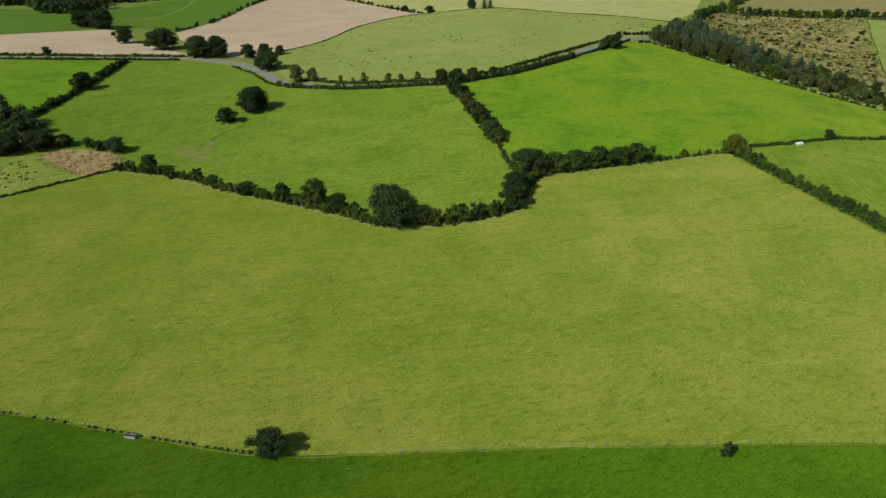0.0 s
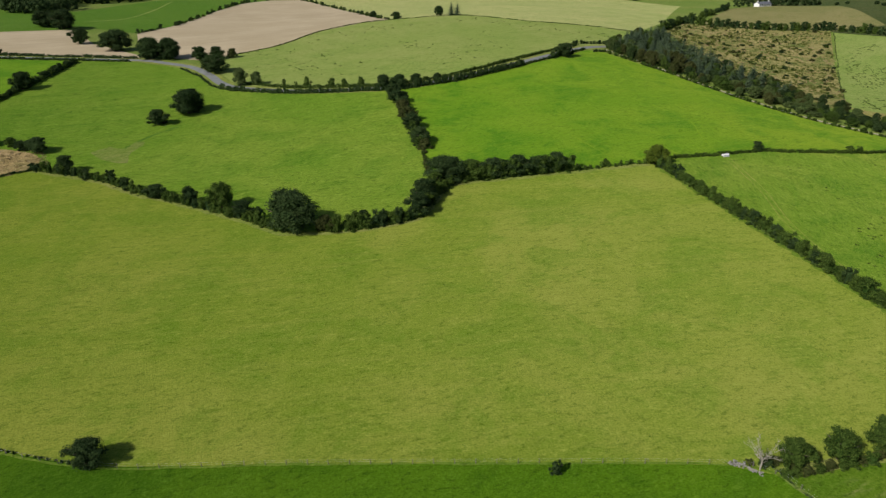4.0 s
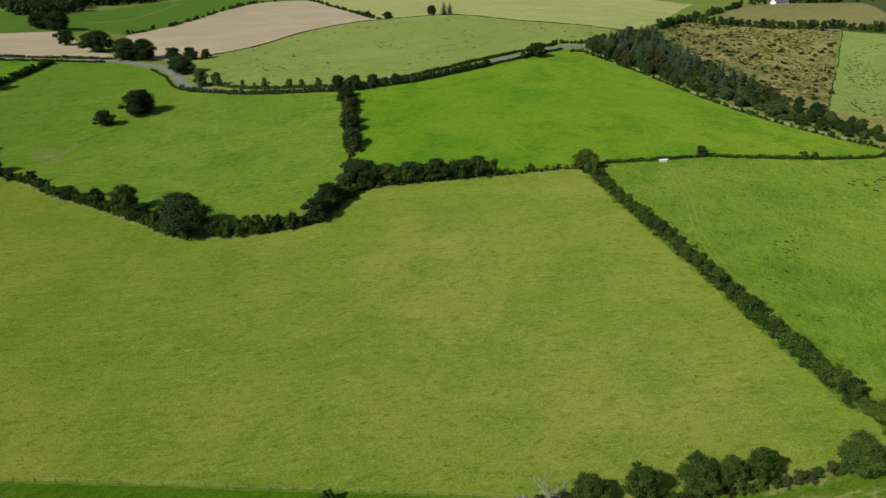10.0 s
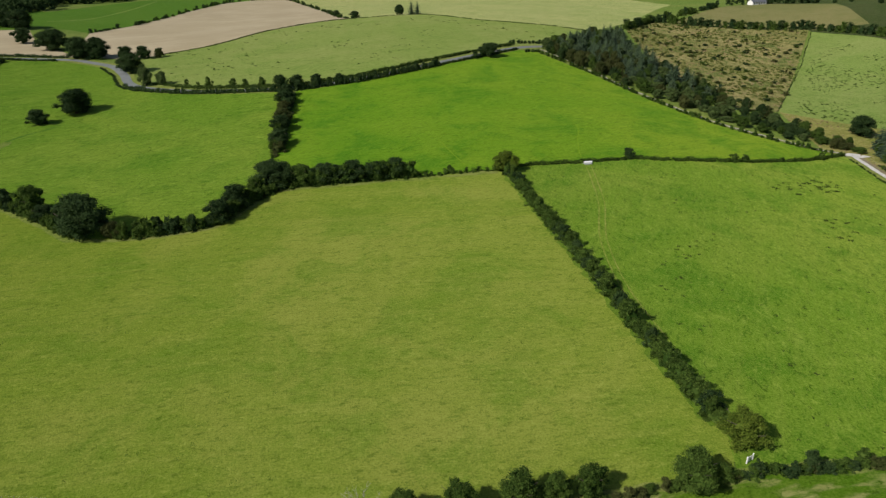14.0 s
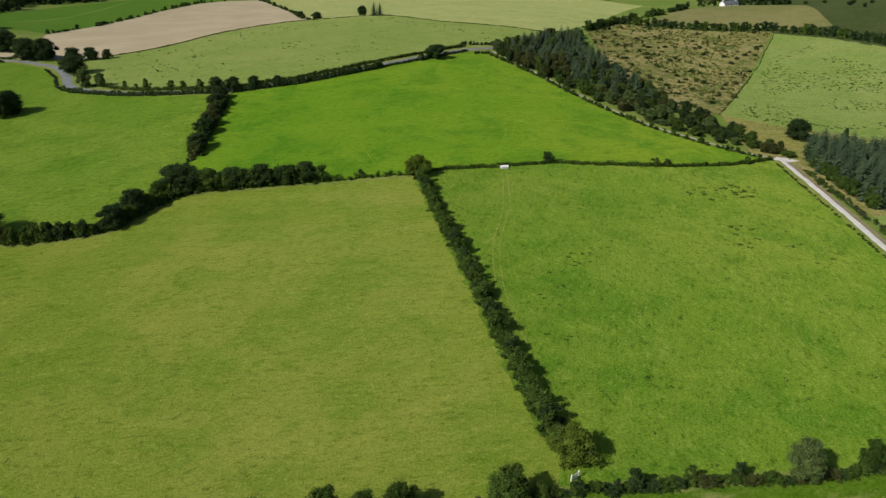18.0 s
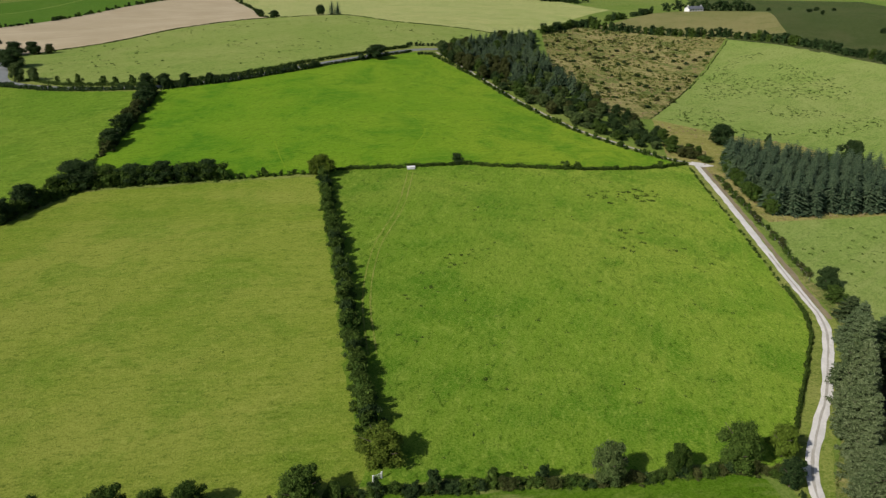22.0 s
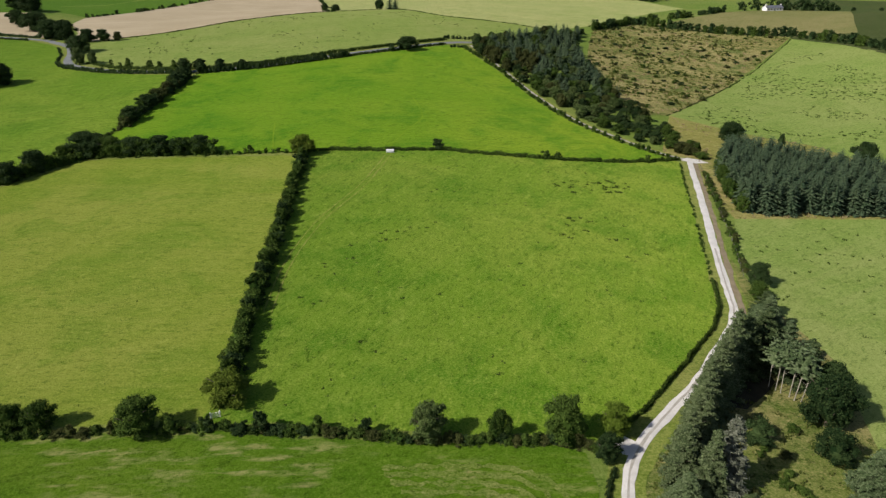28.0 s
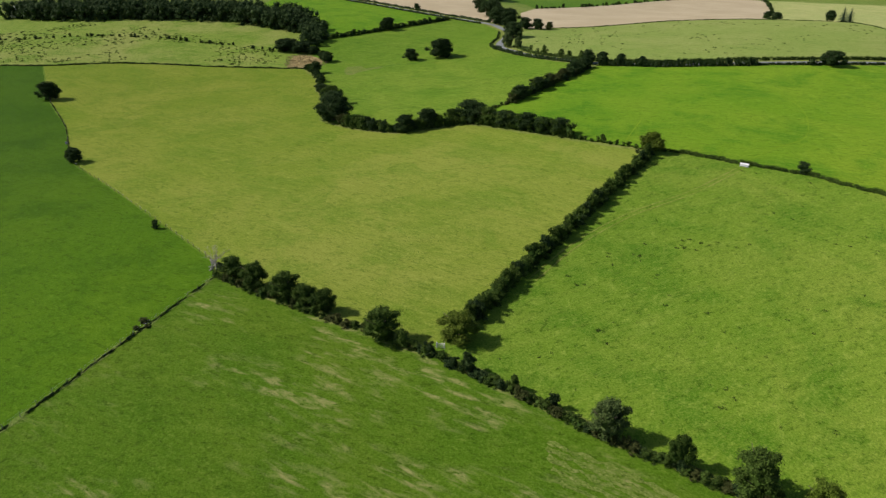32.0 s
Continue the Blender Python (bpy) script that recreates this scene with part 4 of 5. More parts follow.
ribbon("road_verge", ROAD, (-4.6, 0.0, 4.6), 0.08, M_VERGE, "grass verges of the valley road", "verge", 0.4, seed=9)
ribbon("road", ROAD, (-2.2, 0.0, 2.2), 0.14, M_TARMAC, "grey tarmac valley road", "road", 0.05, seed=7, crown=0.04)
drape("track_junction", [(146, 246), (149, 250), (153.5, 249), (156, 246.5), (151, 244)], M_GRAVEL, 0.17, 3.0, "pale gravel apron where the track meets the lane")
drape("gateway_apron", [(112.2, 90.2), (113.6, 92.4), (116.2, 91), (115, 87.8), (113.2, 88)], M_GRAVEL, 0.17, 3.0, "pale gravel gateway at the track bend")
ribbon("far_path", [(-296, 548), (-284, 562), (-275, 584), (-275, 648), (-284, 735)], (-0.75, 0.75), 0.12, M_PALE, "pale grassy path across the far field", "path", 0.3)
ribbon("fence_bank", SOUTH_FENCE, (-0.25, 0.0, 0.25), 0.10, M_RANK, "strip of rank grass under the wire fence", "verge", 0.2, seed=12)
ribbon("fence_bank_diagonal", DIAGONAL, (-0.4, 0.0, 0.4), 0.10, M_GROUND, "strip of dark rank grass under the fence", "verge", 0.4, seed=13)
ribbon("headland_north", NORTH_HEDGE, (0.2, 1.5, 2.4), 0.09, M_VERGE, "strip of uncut grass along the hedge foot", "verge", 0.6, seed=14)
ribbon("headland_mid", MID_HEDGE, (0.4, 1.4, 2.1), 0.09, M_RANK, "strip of uncut grass along the hedge foot", "verge", 0.6, 1.2, seed=15)
ribbon("headland_south", SOUTH_HEDGE, (-1.8, -0.6, 0.3), 0.09, M_VERGE, "strip of uncut grass along the hedge foot", "verge", 0.5, seed=16)
# pale swath lines where the mower turned by the track
for k in range(5):
    r = 1 - 0.155 * k
    ribbon("swath_line", [(92 + (x - 92) * r, 70 + (y - 70) * r) for x, y in ((77 - 2 * k, 78.5), (85, 80.5), (92, 81.6), (98.4, 81.6), (102.9, 79.6), (105, 75), (105.5, 66))], (-0.5, -0.1, 0.4), 0.11, M_SWATH, "faint dry curved swath in the grazed grass", "track", 0.42, 0.9, 30 + k)

# faint wheel lines in the pasture and the ley
for k in (-0.85, 0.85):
    ribbon("wheel_line", [(47.5 + k, 221), (45.6 + k, 190), (41.2 + k, 165), (40.8 + k, 140), (44 + k, 118)], (-0.16, 0.0, 0.16), 0.10, M_WHEEL, "faint straw-coloured wheel rut in the grass", "track", 0.12, seed=17)
ribbon("wheel_line", [(46, 224), (48, 245), (51, 262), (46, 280), (38, 296), (24, 312)], (-0.22, 0.0, 0.22), 0.10, M_SWARD, "faint pale trodden line in the vivid ley", "track", 0.2, seed=18)
ribbon("wheel_line", [(8, 217), (3, 231), (-2, 246)], (-0.2, 0.0, 0.2), 0.10, M_SWARD, "faint pale trodden line in the vivid ley", "track", 0.2, seed=19)

# ---- hedges ----
hedge("overgrown mixed hedge along the olive pasture", NORTH_HEDGE[:6], 2.6, 3.2, 3.6, ("", "_green", "_dark"), 0.35, seed=21)
hedge("dense tall hedge round the field corner", NORTH_HEDGE[6:11], 2.2, 4.4, 5.4, ("", "_green", "_dark"), 0.28, seed=22)
hedge("thick dark hedge of tall merged bushes", [(-52, 203), (-46, 204.6), (-32, 207), (-20, 209), (-11, 210.6)], 2.2, 5.6, 7.0, ("", "_dark", "_green"), 0.15, 0.9, seed=23)
hedge("low hedge leading to the corner tree", NORTH_HEDGE[12:], 2.2, 1.8, 2.2, ("", "_green"), 0.3, seed=24)
hedge("bushy spur hedge up to the road", [(-58.5, 238), (-60.5, 247), (-62.5, 267), (-65, 290), (-68, 310)], 2.6, 4.2, 5.8, ("_russet", "_dark", "_dark", ""), 0.25, 0.9, seed=25)
hedge("low trimmed hedge below the vivid ley", EAST_HEDGE, 2.3, 1.6, 2.0, low=LOW, uneven=0.25, seed=26)
hedge("tall bushy hedge between the two pastures", MID_HEDGE, 2.1, 3.8, 4.7, ("", "_dark", "_green", "", "_green"), 0.34, 0.45, seed=27)
hedge("scrappy low hedge beside the grazed pasture", SOUTH_HEDGE[3:], 1.4, 1.9, 2.7, ("", "_russet", "_green", "_dark"), 0.35, 0.35, seed=28)
hedge("low hedge under a row of trees", SOUTH_HEDGE[:4], 2.0, 1.9, 2.6, ("", "_green", "_russet"), 0.35, 0.4, seed=29)
hedge("low rank scrub beside the gravel track", TRACK_HEDGE[:5], 1.3, 0.6, 1.2, ("_green", "", "_green"), 0.5, 0.3, 0.25, seed=55)
hedge("narrow dark trimmed hedge along the gravel track", TRACK_HEDGE[4:], 1.3, 1.3, 1.2, low=LOW, uneven=0.3, wobble=0.18, seed=30)
hedge("narrow dark hedge between grazed pasture and track", [(111.6, 84), (110.2, 78), (109.2, 60), (108.6, 38)], 1.4, 1.1, 1.2, low=LOW_DARK, uneven=0.3, wobble=0.15, seed=57)
hedge("low trimmed hedge beside the road", [(-420, 388), (-309, 393), (-250, 396.5), (-216, 396)], 3.2, 1.7, 2.2, low=LOW_DARK, seed=31)
hedge("low trimmed hedge beside the road", [(-420, 397), (-309, 402.5), (-250, 405.5), (-214, 404.5)], 3.2, 1.9, 2.2, low=LOW_DARK, seed=32)
hedge("low hedge on the inside of the road bend", [(-180, 375.5), (-167.5, 359.5), (-158, 342), (-150, 333.5)], 2.4, 1.3, 2.0, low=LOW_DARK, seed=33)
hedge("dense dark hedge hiding the road", [(-150, 333), (-144, 329.8), (-121, 321.6), (-105, 318.6), (-76, 316.4)], 2.8, 2.8, 2.6, low=LOW_DARK, uneven=0.3, seed=53)
hedge("trimmed hedge on the far side of the road", [(-138, 340), (-118, 330), (-103, 327), (-72, 324.5), (-40, 336), (-6, 362.5), (18, 385.5), (38, 407)], 2.6, 1.9, 2.6, low=LOW, uneven=0.25, seed=34)
hedge("thick dark roadside hedge above the vivid ley", [(-66, 316), (-52, 321), (-38, 326), (-20, 338), (-3, 351.5)], 2.0, 4.0, 4.4, low=LOW_DARK, uneven=0.2, seed=35)
hedge("low roadside hedge above the vivid ley", [(-3, 351.5), (12, 365), (21, 373.5), (40, 395)], 2.0, 1.6, 2.2, low=LOW_DARK, uneven=0.2, seed=36)
hedge("hedge climbing to the road by a round tree", [(-247, 272), (-247, 301), (-243, 333), (-241, 392)], 2.6, 3.2, 4.6, ("_dark", "", "_dark"), 0.35, gaps=0.04, seed=37)
hedge("dark rank growth under the wire fence", SOUTH_FENCE[1:5], 1.3, 0.55, 0.9, ("_dark", ""), 0.4, 0.15, 0.25, seed=54)
hedge("low dark field-edge hedge", WEST_LINE, 2.6, 1.0, 1.5, low=LOW_DARK, seed=38)
hedge("sparse scrub line across the rough grazing", [(-420, 100), (-377, 140), (-344, 193), (-283, 229), (-238, 247)], 3.4, 1.7, 3.0, ("_dark", ""), 0.5, 1.5, 0.3, seed=39)
hedge("low hedge below the tilled field", FIELD_TILLED[:5], 2.6, 0.7, 1.3, low=LOW, seed=40)
hedge("gappy hedge beyond the tilled field", TILLED_TOP[:5:-1], 5.0, 2.8, 4.2, ("_dark", ""), 0.5, 1.0, 0.35, seed=41)
hedge("gappy hedge beside the hay field", TILLED_TOP[:6], 4.0, 2.6, 3.6, ("_dark", ""), 0.5, 1.0, 0.15, seed=42)
hedge("low hedge on top of the pale pasture", [(-62, 541), (-18, 546), (25, 500), (72, 491), (98, 483)], 2.8, 0.7, 1.4, low=LOW, gaps=0.1, seed=43)
hedge("scrubby edge between vivid ley and lane", [(145, 246.5), (137.5, 251), (120.2, 267), (109.8, 279.8), (91.8, 312.4), (74.8, 351.4), (51, 393)], 1.9, 1.8, 2.7, ("", "_green", "_green"), 0.5, 0.6, gaps=0.10, seed=44)
hedge("dark low hedge beside the felled ground", [(152, 316), (178, 364), (205, 412), (231, 460), (256, 507)], 3.0, 0.5, 0.9, low=LOW, gaps=0.15, seed=45)
hedge("hedge behind the road junction", [(38, 412), (52, 417), (66, 424)], 2.4, 2.2, 3.0, ("_dark",), 0.2, seed=46)
hedge("roadside scrub below the wood", [(45, 391), (52, 394)], 2.0, 1.6, 2.4, ("_dark",), 0.2, seed=47)
hedge("dark rank growth along the old fence", DIAGONAL, 1.5, 0.5, 0.62, low=LOW_DARK, uneven=0.5, wobble=0.14, gaps=0.10, seed=48)
for x, y, h, w in ((-1.6, 51.6, 1.1, 2.2), (-0.2, 49.4, 0.8, 1.8), (0.8, 51.2, 0.7, 1.5)):
    plant("small_russet", x, y, h, w, "dark bramble clump on the old fence line", "bush", "bush", "brambles on the old fence line")
hedge("low scrub in the gap of the spur hedge", [(-57.5, 216), (-58, 226), (-58.3, 236)], 1.9, 1.3, 2.4, ("_green", "", "_russet"), 0.4, 0.5, seed=56)
hedge("bushes along the bank of the gravel track", [(152, 236), (151, 215), (150.2, 195), (148.8, 175), (147.6, 158)], 1.7, 1.5, 2.7, ("_russet", "_green", "_green"), 0.5, 0.7, 0.18, seed=49)
hedge("hedge of small trees beyond the felled ground", [(127, 510), (158, 549), (182, 543), (215, 529), (258, 515)], 4.2, 6.2, 7.0, ("_dark", "", "_dark"), 0.25, 1.0, seed=50)
hedge("hedge of small trees on the moor edge", [(264, 508), (281, 489), (299, 461), (311, 434), (364, 334)], 4.4, 6.0, 7.2, ("_dark", "_dark", ""), 0.3, 1.2, 0.08, seed=51)
hedge("bushes on the lane to the cottage", [(158, 552), (182, 580), (215, 622), (245, 662)], 5.0, 5.5, 7.5, ("_dark", ""), 0.4, 1.5, 0.2, seed=52)

# ---- single trees in and beside the hedges ----
plant("oak_dark", -157, 297, 11.6, 17.5, "broad dark oak standing alone in bright pasture")
plant("tree_dark", -165.5, 282, 7.2, 11.0, "small dark spreading tree alone in bright pasture")
plant("oak_dark", -242.5, 334, 9.5, 11.1, "round dark tree in the climbing hedge")
plant("oak_dark", -97.5, 174.2, 12.6, 18.0, "tall dark many-lobed oak in the hedge")
plant("tree", -121, 192.4, 9.2, 9.4, "upright open ash with visible limbs in the hedge")
plant("tree_dark", -119.2, 82.6, 5.6, 7.4, "dark round hawthorn on the wire fence")
plant("small_dark", -44, 74.6, 2.8, 2.4, "small dark bush on the wire fence", "bush", "bush")
plant("oak_dark", -218.8, 110, 9.2, 10.6, "dark round tree at the end of the wire fence")
plant("tree_dark", -260, 448, 10.7, 13.8, "dark tree beside the tilled field")
plant("oak_dark", -231, 428, 14.0, 20.2, "large dark tree between two tilled fields")
plant("oak_dark", -205, 404, 13.4, 16.9, "large dark tree beside the road")
plant("oak_dark", -194, 403.5, 12.9, 16.4, "large dark tree beside the road")
plant("oak_dark", -161, 366.5, 10.8, 15.6, "dark round tree at the road bend")
plant("tree_dark", -176, 398, 8.4, 12.0, "dark bushy tree at the tilled field corner")
plant("tree_dark", -167, 400, 7.9, 10.8, "dark bushy tree at the tilled field corner")
plant("tree_russet", -159, 402, 6.0, 7.0, "brownish bush at the tilled field corner", "bush", "bush")
plant("tree_silvery", -142.5, 338.5, 9.8, 8.6, "pale grey-green willow at the road bend")
plant("tree_silvery", -135, 338.8, 7.5, 6.5, "thin pale willow at the road bend")
plant("small_dark", -288, 406, 5.4, 5.8, "small dark tree by the tilled field")
plant("oak_dark", -294, 508, 14.4, 22.4, "huge dark tree clump below the far wood")
plant("oak_dark", -309, 514, 12.4, 18.4, "dark tree clump below the far wood")
plant("oak_dark", -240, 251, 7.7, 18.0, "wide dark thicket at the field corner")
plant("oak_dark", -229, 255, 7.3, 15.8, "wide dark thicket at the field corner")
plant("tree_dark", -200, 250, 6.5, 9.8, "dark bushy tree by the bracken patch")
plant("tree_dark", -221, 256.5, 5.2, 8.0, "dark bushy thicket by the bracken patch", "bush", "bush")
plant("tree_dark", -206.5, 252, 4.2, 6.5, "dark bush by the bracken patch", "bush", "bush")
plant("tree", -212, 256, 4.0, 6.0, "grey-green bush by the bracken patch", "bush", "bush")
plant("tree_dark", -181.5, 228.5, 7.0, 8.4, "dark bushy tree in the hedge")
for x, y, h, w in ((-172, 221.8, 4.1, 4.4), (-162.4, 218, 5.0, 4.4), (-155.3, 210.7, 5.1, 4.3), (-108.6, 182.6, 4.2, 4.2), (-77.5, 175, 5.0, 5.0), (-72, 175.5, 4.2, 3.8)):
    plant("small_dark", x, y, h, w, "dark rounded bush in the long hedge", "bush", "bush", "bushes in the long hedge")
for x, y, h, w in ((-144, 203.5, 4.8, 8.0), (-131.6, 197, 6.4, 6.4), (-113.4, 184.8, 5.6, 8.2), (-62, 180, 7.2, 10.0), (-60, 189.5, 8.0, 11.0)):
    plant("tree_dark", x, y, h, w, "rounded dark bushy tree in the long hedge", "tree", "tree", "trees in the long hedge")
plant("tree", -56.6, 198.5, 6.4, 6.0, "rounded bushy tree in the long hedge", "tree", "tree", "trees in the long hedge")
plant("tree_russet", -88.5, 171.8, 5.2, 6.4, "brownish bush beside the big oak", "bush", "bush")
plant("oak_dark", -52.5, 205.5, 9.2, 15.5, "broad dark dome-shaped tree at the hedge meeting")
for x, y, h, w in ((-44, 206, 7.2, 11.0), (-36.5, 207.6, 6.8, 11.0), (-28, 208.6, 6.8, 11.0), (-20.5, 209.4, 6.2, 9.6), (-15, 210.6, 6.6, 9.6)):
    plant("tree" if x in (-44, -20.5) else "tree_dark", x, y, h, w, "dense bushy tree in the thick hedge", "tree", "tree", "trees in the thick hedge")
for x, y, h, w in ((-58.8, 243.5, 6.8, 10.0), (-61.5, 261, 6.8, 9.6), (-62.8, 271, 6.2, 9.4), (-65, 284, 5.8, 8.6), (-66.5, 296, 6.4, 10.0), (-68.5, 307, 6.4, 8.0)):
    plant("tree_russet" if y in (271, 284) else "tree_dark", x, y, h, w, "dark brown-green bushy tree in the spur hedge", "tree", "tree", "trees in the spur hedge")
plant("tree_turning", 19.5, 213.5, 7.6, 9.2, "corner tree with yellowing leaves where hedges meet")
plant("small_dark", 62.6, 228, 4.1, 4.6, "dark bush standing in the low hedge", "bush", "bush", "bushes in the low hedge")
plant("small", 99, 230, 3.0, 4.4, "rounded bush in the low hedge", "bush", "bush", "bushes in the low hedge")
plant("small", 103, 230.5, 2.8, 3.6, "rounded bush in the low hedge", "bush", "bush", "bushes in the low hedge")
plant("small", 134, 239.5, 2.8, 3.0, "rounded bush in the low hedge", "bush", "bush", "bushes in the low hedge")
plant("small", 2, 212.3, 3.2, 2.6, "small bush in the low hedge", "bush", "bush", "bushes in the low hedge")
for x, y, h, w in ((-120.9, 332.5, 4.2, 2.8), (-109.5, 329.5, 5.7, 4.4), (-98, 329, 4.3, 5.0), (-92, 328, 4.0, 4.0), (-84, 327.5, 4.6, 4.0), (-115, 331, 3.0, 2.4)):
    plant("small", x, y, h, w, "young slender tree beside the road", "tree", "tree", "young roadside trees")
for x, y, h, w in ((-73, 317, 8.0, 9.0), (-66, 318.5, 7.4, 8.5), (-58, 323, 6.0, 7.0), (-48, 326, 4.8, 6.0)):
    plant("tree_dark", x, y, h, w, "dark bushy tree at the hedge junction", "tree", "tree", "trees at the hedge junction")
plant("oak_dark", 23.5, 373.5, 8.1, 12.0, "dome-shaped dark bush by the road", "bush", "bush")
plant("small_dark", 16.5, 369, 4.0, 5.0, "small dark bush by the roadside", "bush", "bush")
plant("tree_dark", -33, 553, 8.1, 9.6, "dark tree on the far field edge")
plant("spruce", -24, 549, 10.0, 6.5, "dark conifer on the far field edge")
plant("spruce", -19.5, 548, 9.4, 6.0, "dark conifer on the far field edge")
plant("tree_dark", -66, 546, 5.7, 9.6, "dark bush at the tilled field corner", "bush", "bush")
plant("tree_dark", -84, 577, 5.2, 8.0, "dark bush on the tilled field edge", "bush", "bush")
plant("tree_turning", 48.0, 89.6, 6.6, 9.4, "yellow-brown oak at the end of the tall hedge by the gate")
plant("tree_silvery", 82.7, 86, 7.6, 7.2, "drooping grey-green willow in the hedge")
plant("tree", 93.8, 88.2, 6.4, 4.4, "ragged upright tree in the hedge")
plant("tree", 104, 90.2, 9.0, 8.4, "tall green tree in the hedge near the track")
plant("tree_bright", 112.2, 92.6, 6.8, 6.6, "bright green young tree at the track gateway")
plant("tree_dark", 110.6, 86, 5.8, 5.0, "dark round tree at the track gateway")
plant("small_dark", 56.2, 83.4, 4.8, 3.4, "upright dark bush in the low hedge", "bush", "bush")
plant("small", 65, 85.2, 3.4, 2.6, "yellowing bush in the low hedge", "bush", "bush")
plant("small_dark", 72.7, 86, 3.3, 2.6, "dark bush in the low hedge", "bush", "bush")
plant("small_dark", 47.6, 82.4, 3.2, 2.9, "dark bush beside the gate", "bush", "bush")
plant("tree", 37.2, 79.6, 7.4, 8.2, "spreading green tree in the hedge")
plant("small", 42, 81, 3.8, 4.0, "leafy bush beside the spreading tree", "bush", "bush")
for x, y, h, w in ((-5.5, 74, 5.4, 7.0), (2.2, 74.6, 6.4, 7.4), (11, 76, 6.6, 7.6), (16.5, 77.6, 5.4, 5.6), (21.5, 78.4, 5.8, 6.0)):
    plant("tree", x, y, h, w, "round-headed green tree in the hedgerow", "tree", "tree", "row of hedgerow trees")
plant("tree_dark", 148.8, 151.5, 6.6, 6.8, "dark bush beside the gravel track", "bush", "bush")
plant("oak_dark", 170.5, 280, 9.5, 12.2, "dark dome-shaped tree on rough ground")
plant("small_dark", 189, 278.5, 7.0, 3.6, "slim upright dark tree on rough ground")
plant("tree_dark", 210.6, 257, 11.4, 10.8, "tall dark round tree behind the plantation")
plant("tree", 204, 258, 5.0, 7.0, "rough bush behind the plantation", "bush", "bush")

# ---- the mixed wood along the lane ----
WOOD = [(52, 398), (76, 356), (95, 317), (113, 285), (138, 256.5), (149, 264), (147, 284), (136, 311), (132, 329), (123, 373), (112, 436), (122, 488), (98, 474), (68, 432)]
rng = random.Random(77)
for x, y in spaced(WOOD, 5.9, 61, 0.42):
    edge = y - 250 < 46
    core = inside([(60, 400), (84, 358), (103, 322), (150, 313), (131, 373), (115, 436), (118, 482), (72, 430)], x, y)
    if 352 < y < 384 and x < 92 and rng.random() < 0.6:
        plant("tree_russet", x, y, rng.uniform(6, 8), rng.uniform(6, 7.5), "russet-brown tree in the mixed wood", "tree", "tree", "trees of the mixed wood")
    elif core and rng.random() < (0.70 if y > 352 else 0.30):
        plant("spruce", x, y, rng.uniform(4.6, 9.6), rng.uniform(3.8, 6.0), "dark spruce in the mixed wood", "spruce_tree", "tree", "trees of the mixed wood")
    elif edge:
        plant(rng.choice(("tree", "tree_silvery", "tree_dark")), x, y, rng.uniform(2.2, 6.0), rng.uniform(3.6, 7.5), "scrubby low tree at the end of the wood", "tree", "tree", "trees of the mixed wood")
    else:
        plant(rng.choice(("tree_dark", "tree_silvery", "tree", "tree_silvery", "tree_russet")), x, y, rng.uniform(3.0, 7.4), rng.uniform(4.2, 7.8), "bushy broadleaf tree in the mixed wood", "tree", "tree", "trees of the mixed wood")

for x, y in scatter([(140, 254.5), (148, 250.5), (155, 251.5), (156, 262), (152, 268), (148, 262)], 11, 65):
    plant(rng.choice(("tree_silvery", "tree", "tree_russet", "tree_dark")), x, y, rng.uniform(2.4, 4.6), rng.uniform(4.0, 6.5), "scrubby grey-green bush beside the lane end", "bush", "bush", "scrub at the lane end")

# ---- the spruce plantation ----
PLANTATION = [(157, 197.5), (197, 206.5), (211, 230), (211, 244), (185, 254), (165, 259), (158, 240), (156.5, 215)]
for x, y in spaced(PLANTATION, 3.7, 62, 0.25):
    plant("spruce", x, y, rng.uniform(8.6, 11.2), rng.uniform(5.0, 6.6), "blue-green spruce in the dense plantation", "spruce_tree", "tree", "spruces of the plantation")
for x, y in ((155.5, 210), (155.8, 217), (156, 224), (157, 231), (158.5, 240), (161, 250), (158, 204), (156, 200)):
    plant("tree", x, y, rng.uniform(4.5, 6.5), rng.uniform(5.0, 6.5), "broadleaf bush at the plantation edge", "tree", "tree", "bushes at the plantation edge")

# ---- the copse beside the track ----
for x, y, h, w in ((140.5, 117, 12.6, 7.6), (144.6, 117, 10.6, 6.8), (147.2, 112.6, 9.8, 6.8), (142.6, 120.4, 10.6, 7.8), (138.6, 118.6, 10.6, 7.2), (136.0, 113.8, 12.6, 7.6), (141.8, 124.6, 8.6, 7.2),
                   (142.4, 128.2, 7.4, 6.4), (145.2, 131, 8.0, 6.6), (146.8, 137.4, 5.8, 6.0), (120.4, 76.5, 8.0, 6.4), (128.5, 75, 7.0, 5.6), (149, 85.5, 8.4, 7.4), (152, 79, 9.0, 7.0)):
    plant(rng.choice(("pine", "pine", "pine_dark")), x, y, h, w, "grey-green wind-combed pine in the copse", "pine_tree", "tree", "pines of the copse")
for x, y, h, w in ((133.6, 111.2, 15.0, 7.2), (131.2, 106.6, 13.8, 7.0), (129.0, 102.0, 14.6, 7.0), (126.7, 97.8, 12.8, 6.6), (125.2, 93.2, 12.6, 5.8), (122.4, 88.4, 10.2, 5.4), (121.0, 83.2, 10.8, 5.8), (124.2, 80.4, 12.8, 5.6)):
    plant("pine_light", x, y, h, w, "pale olive feathery pine beside the track", "pine_tree", "tree", "pines of the copse")
plant("spruce_pale", 127.2, 83, 13.6, 6.2, "pale grey dying spruce in the copse", "spruce_tree", "tree")
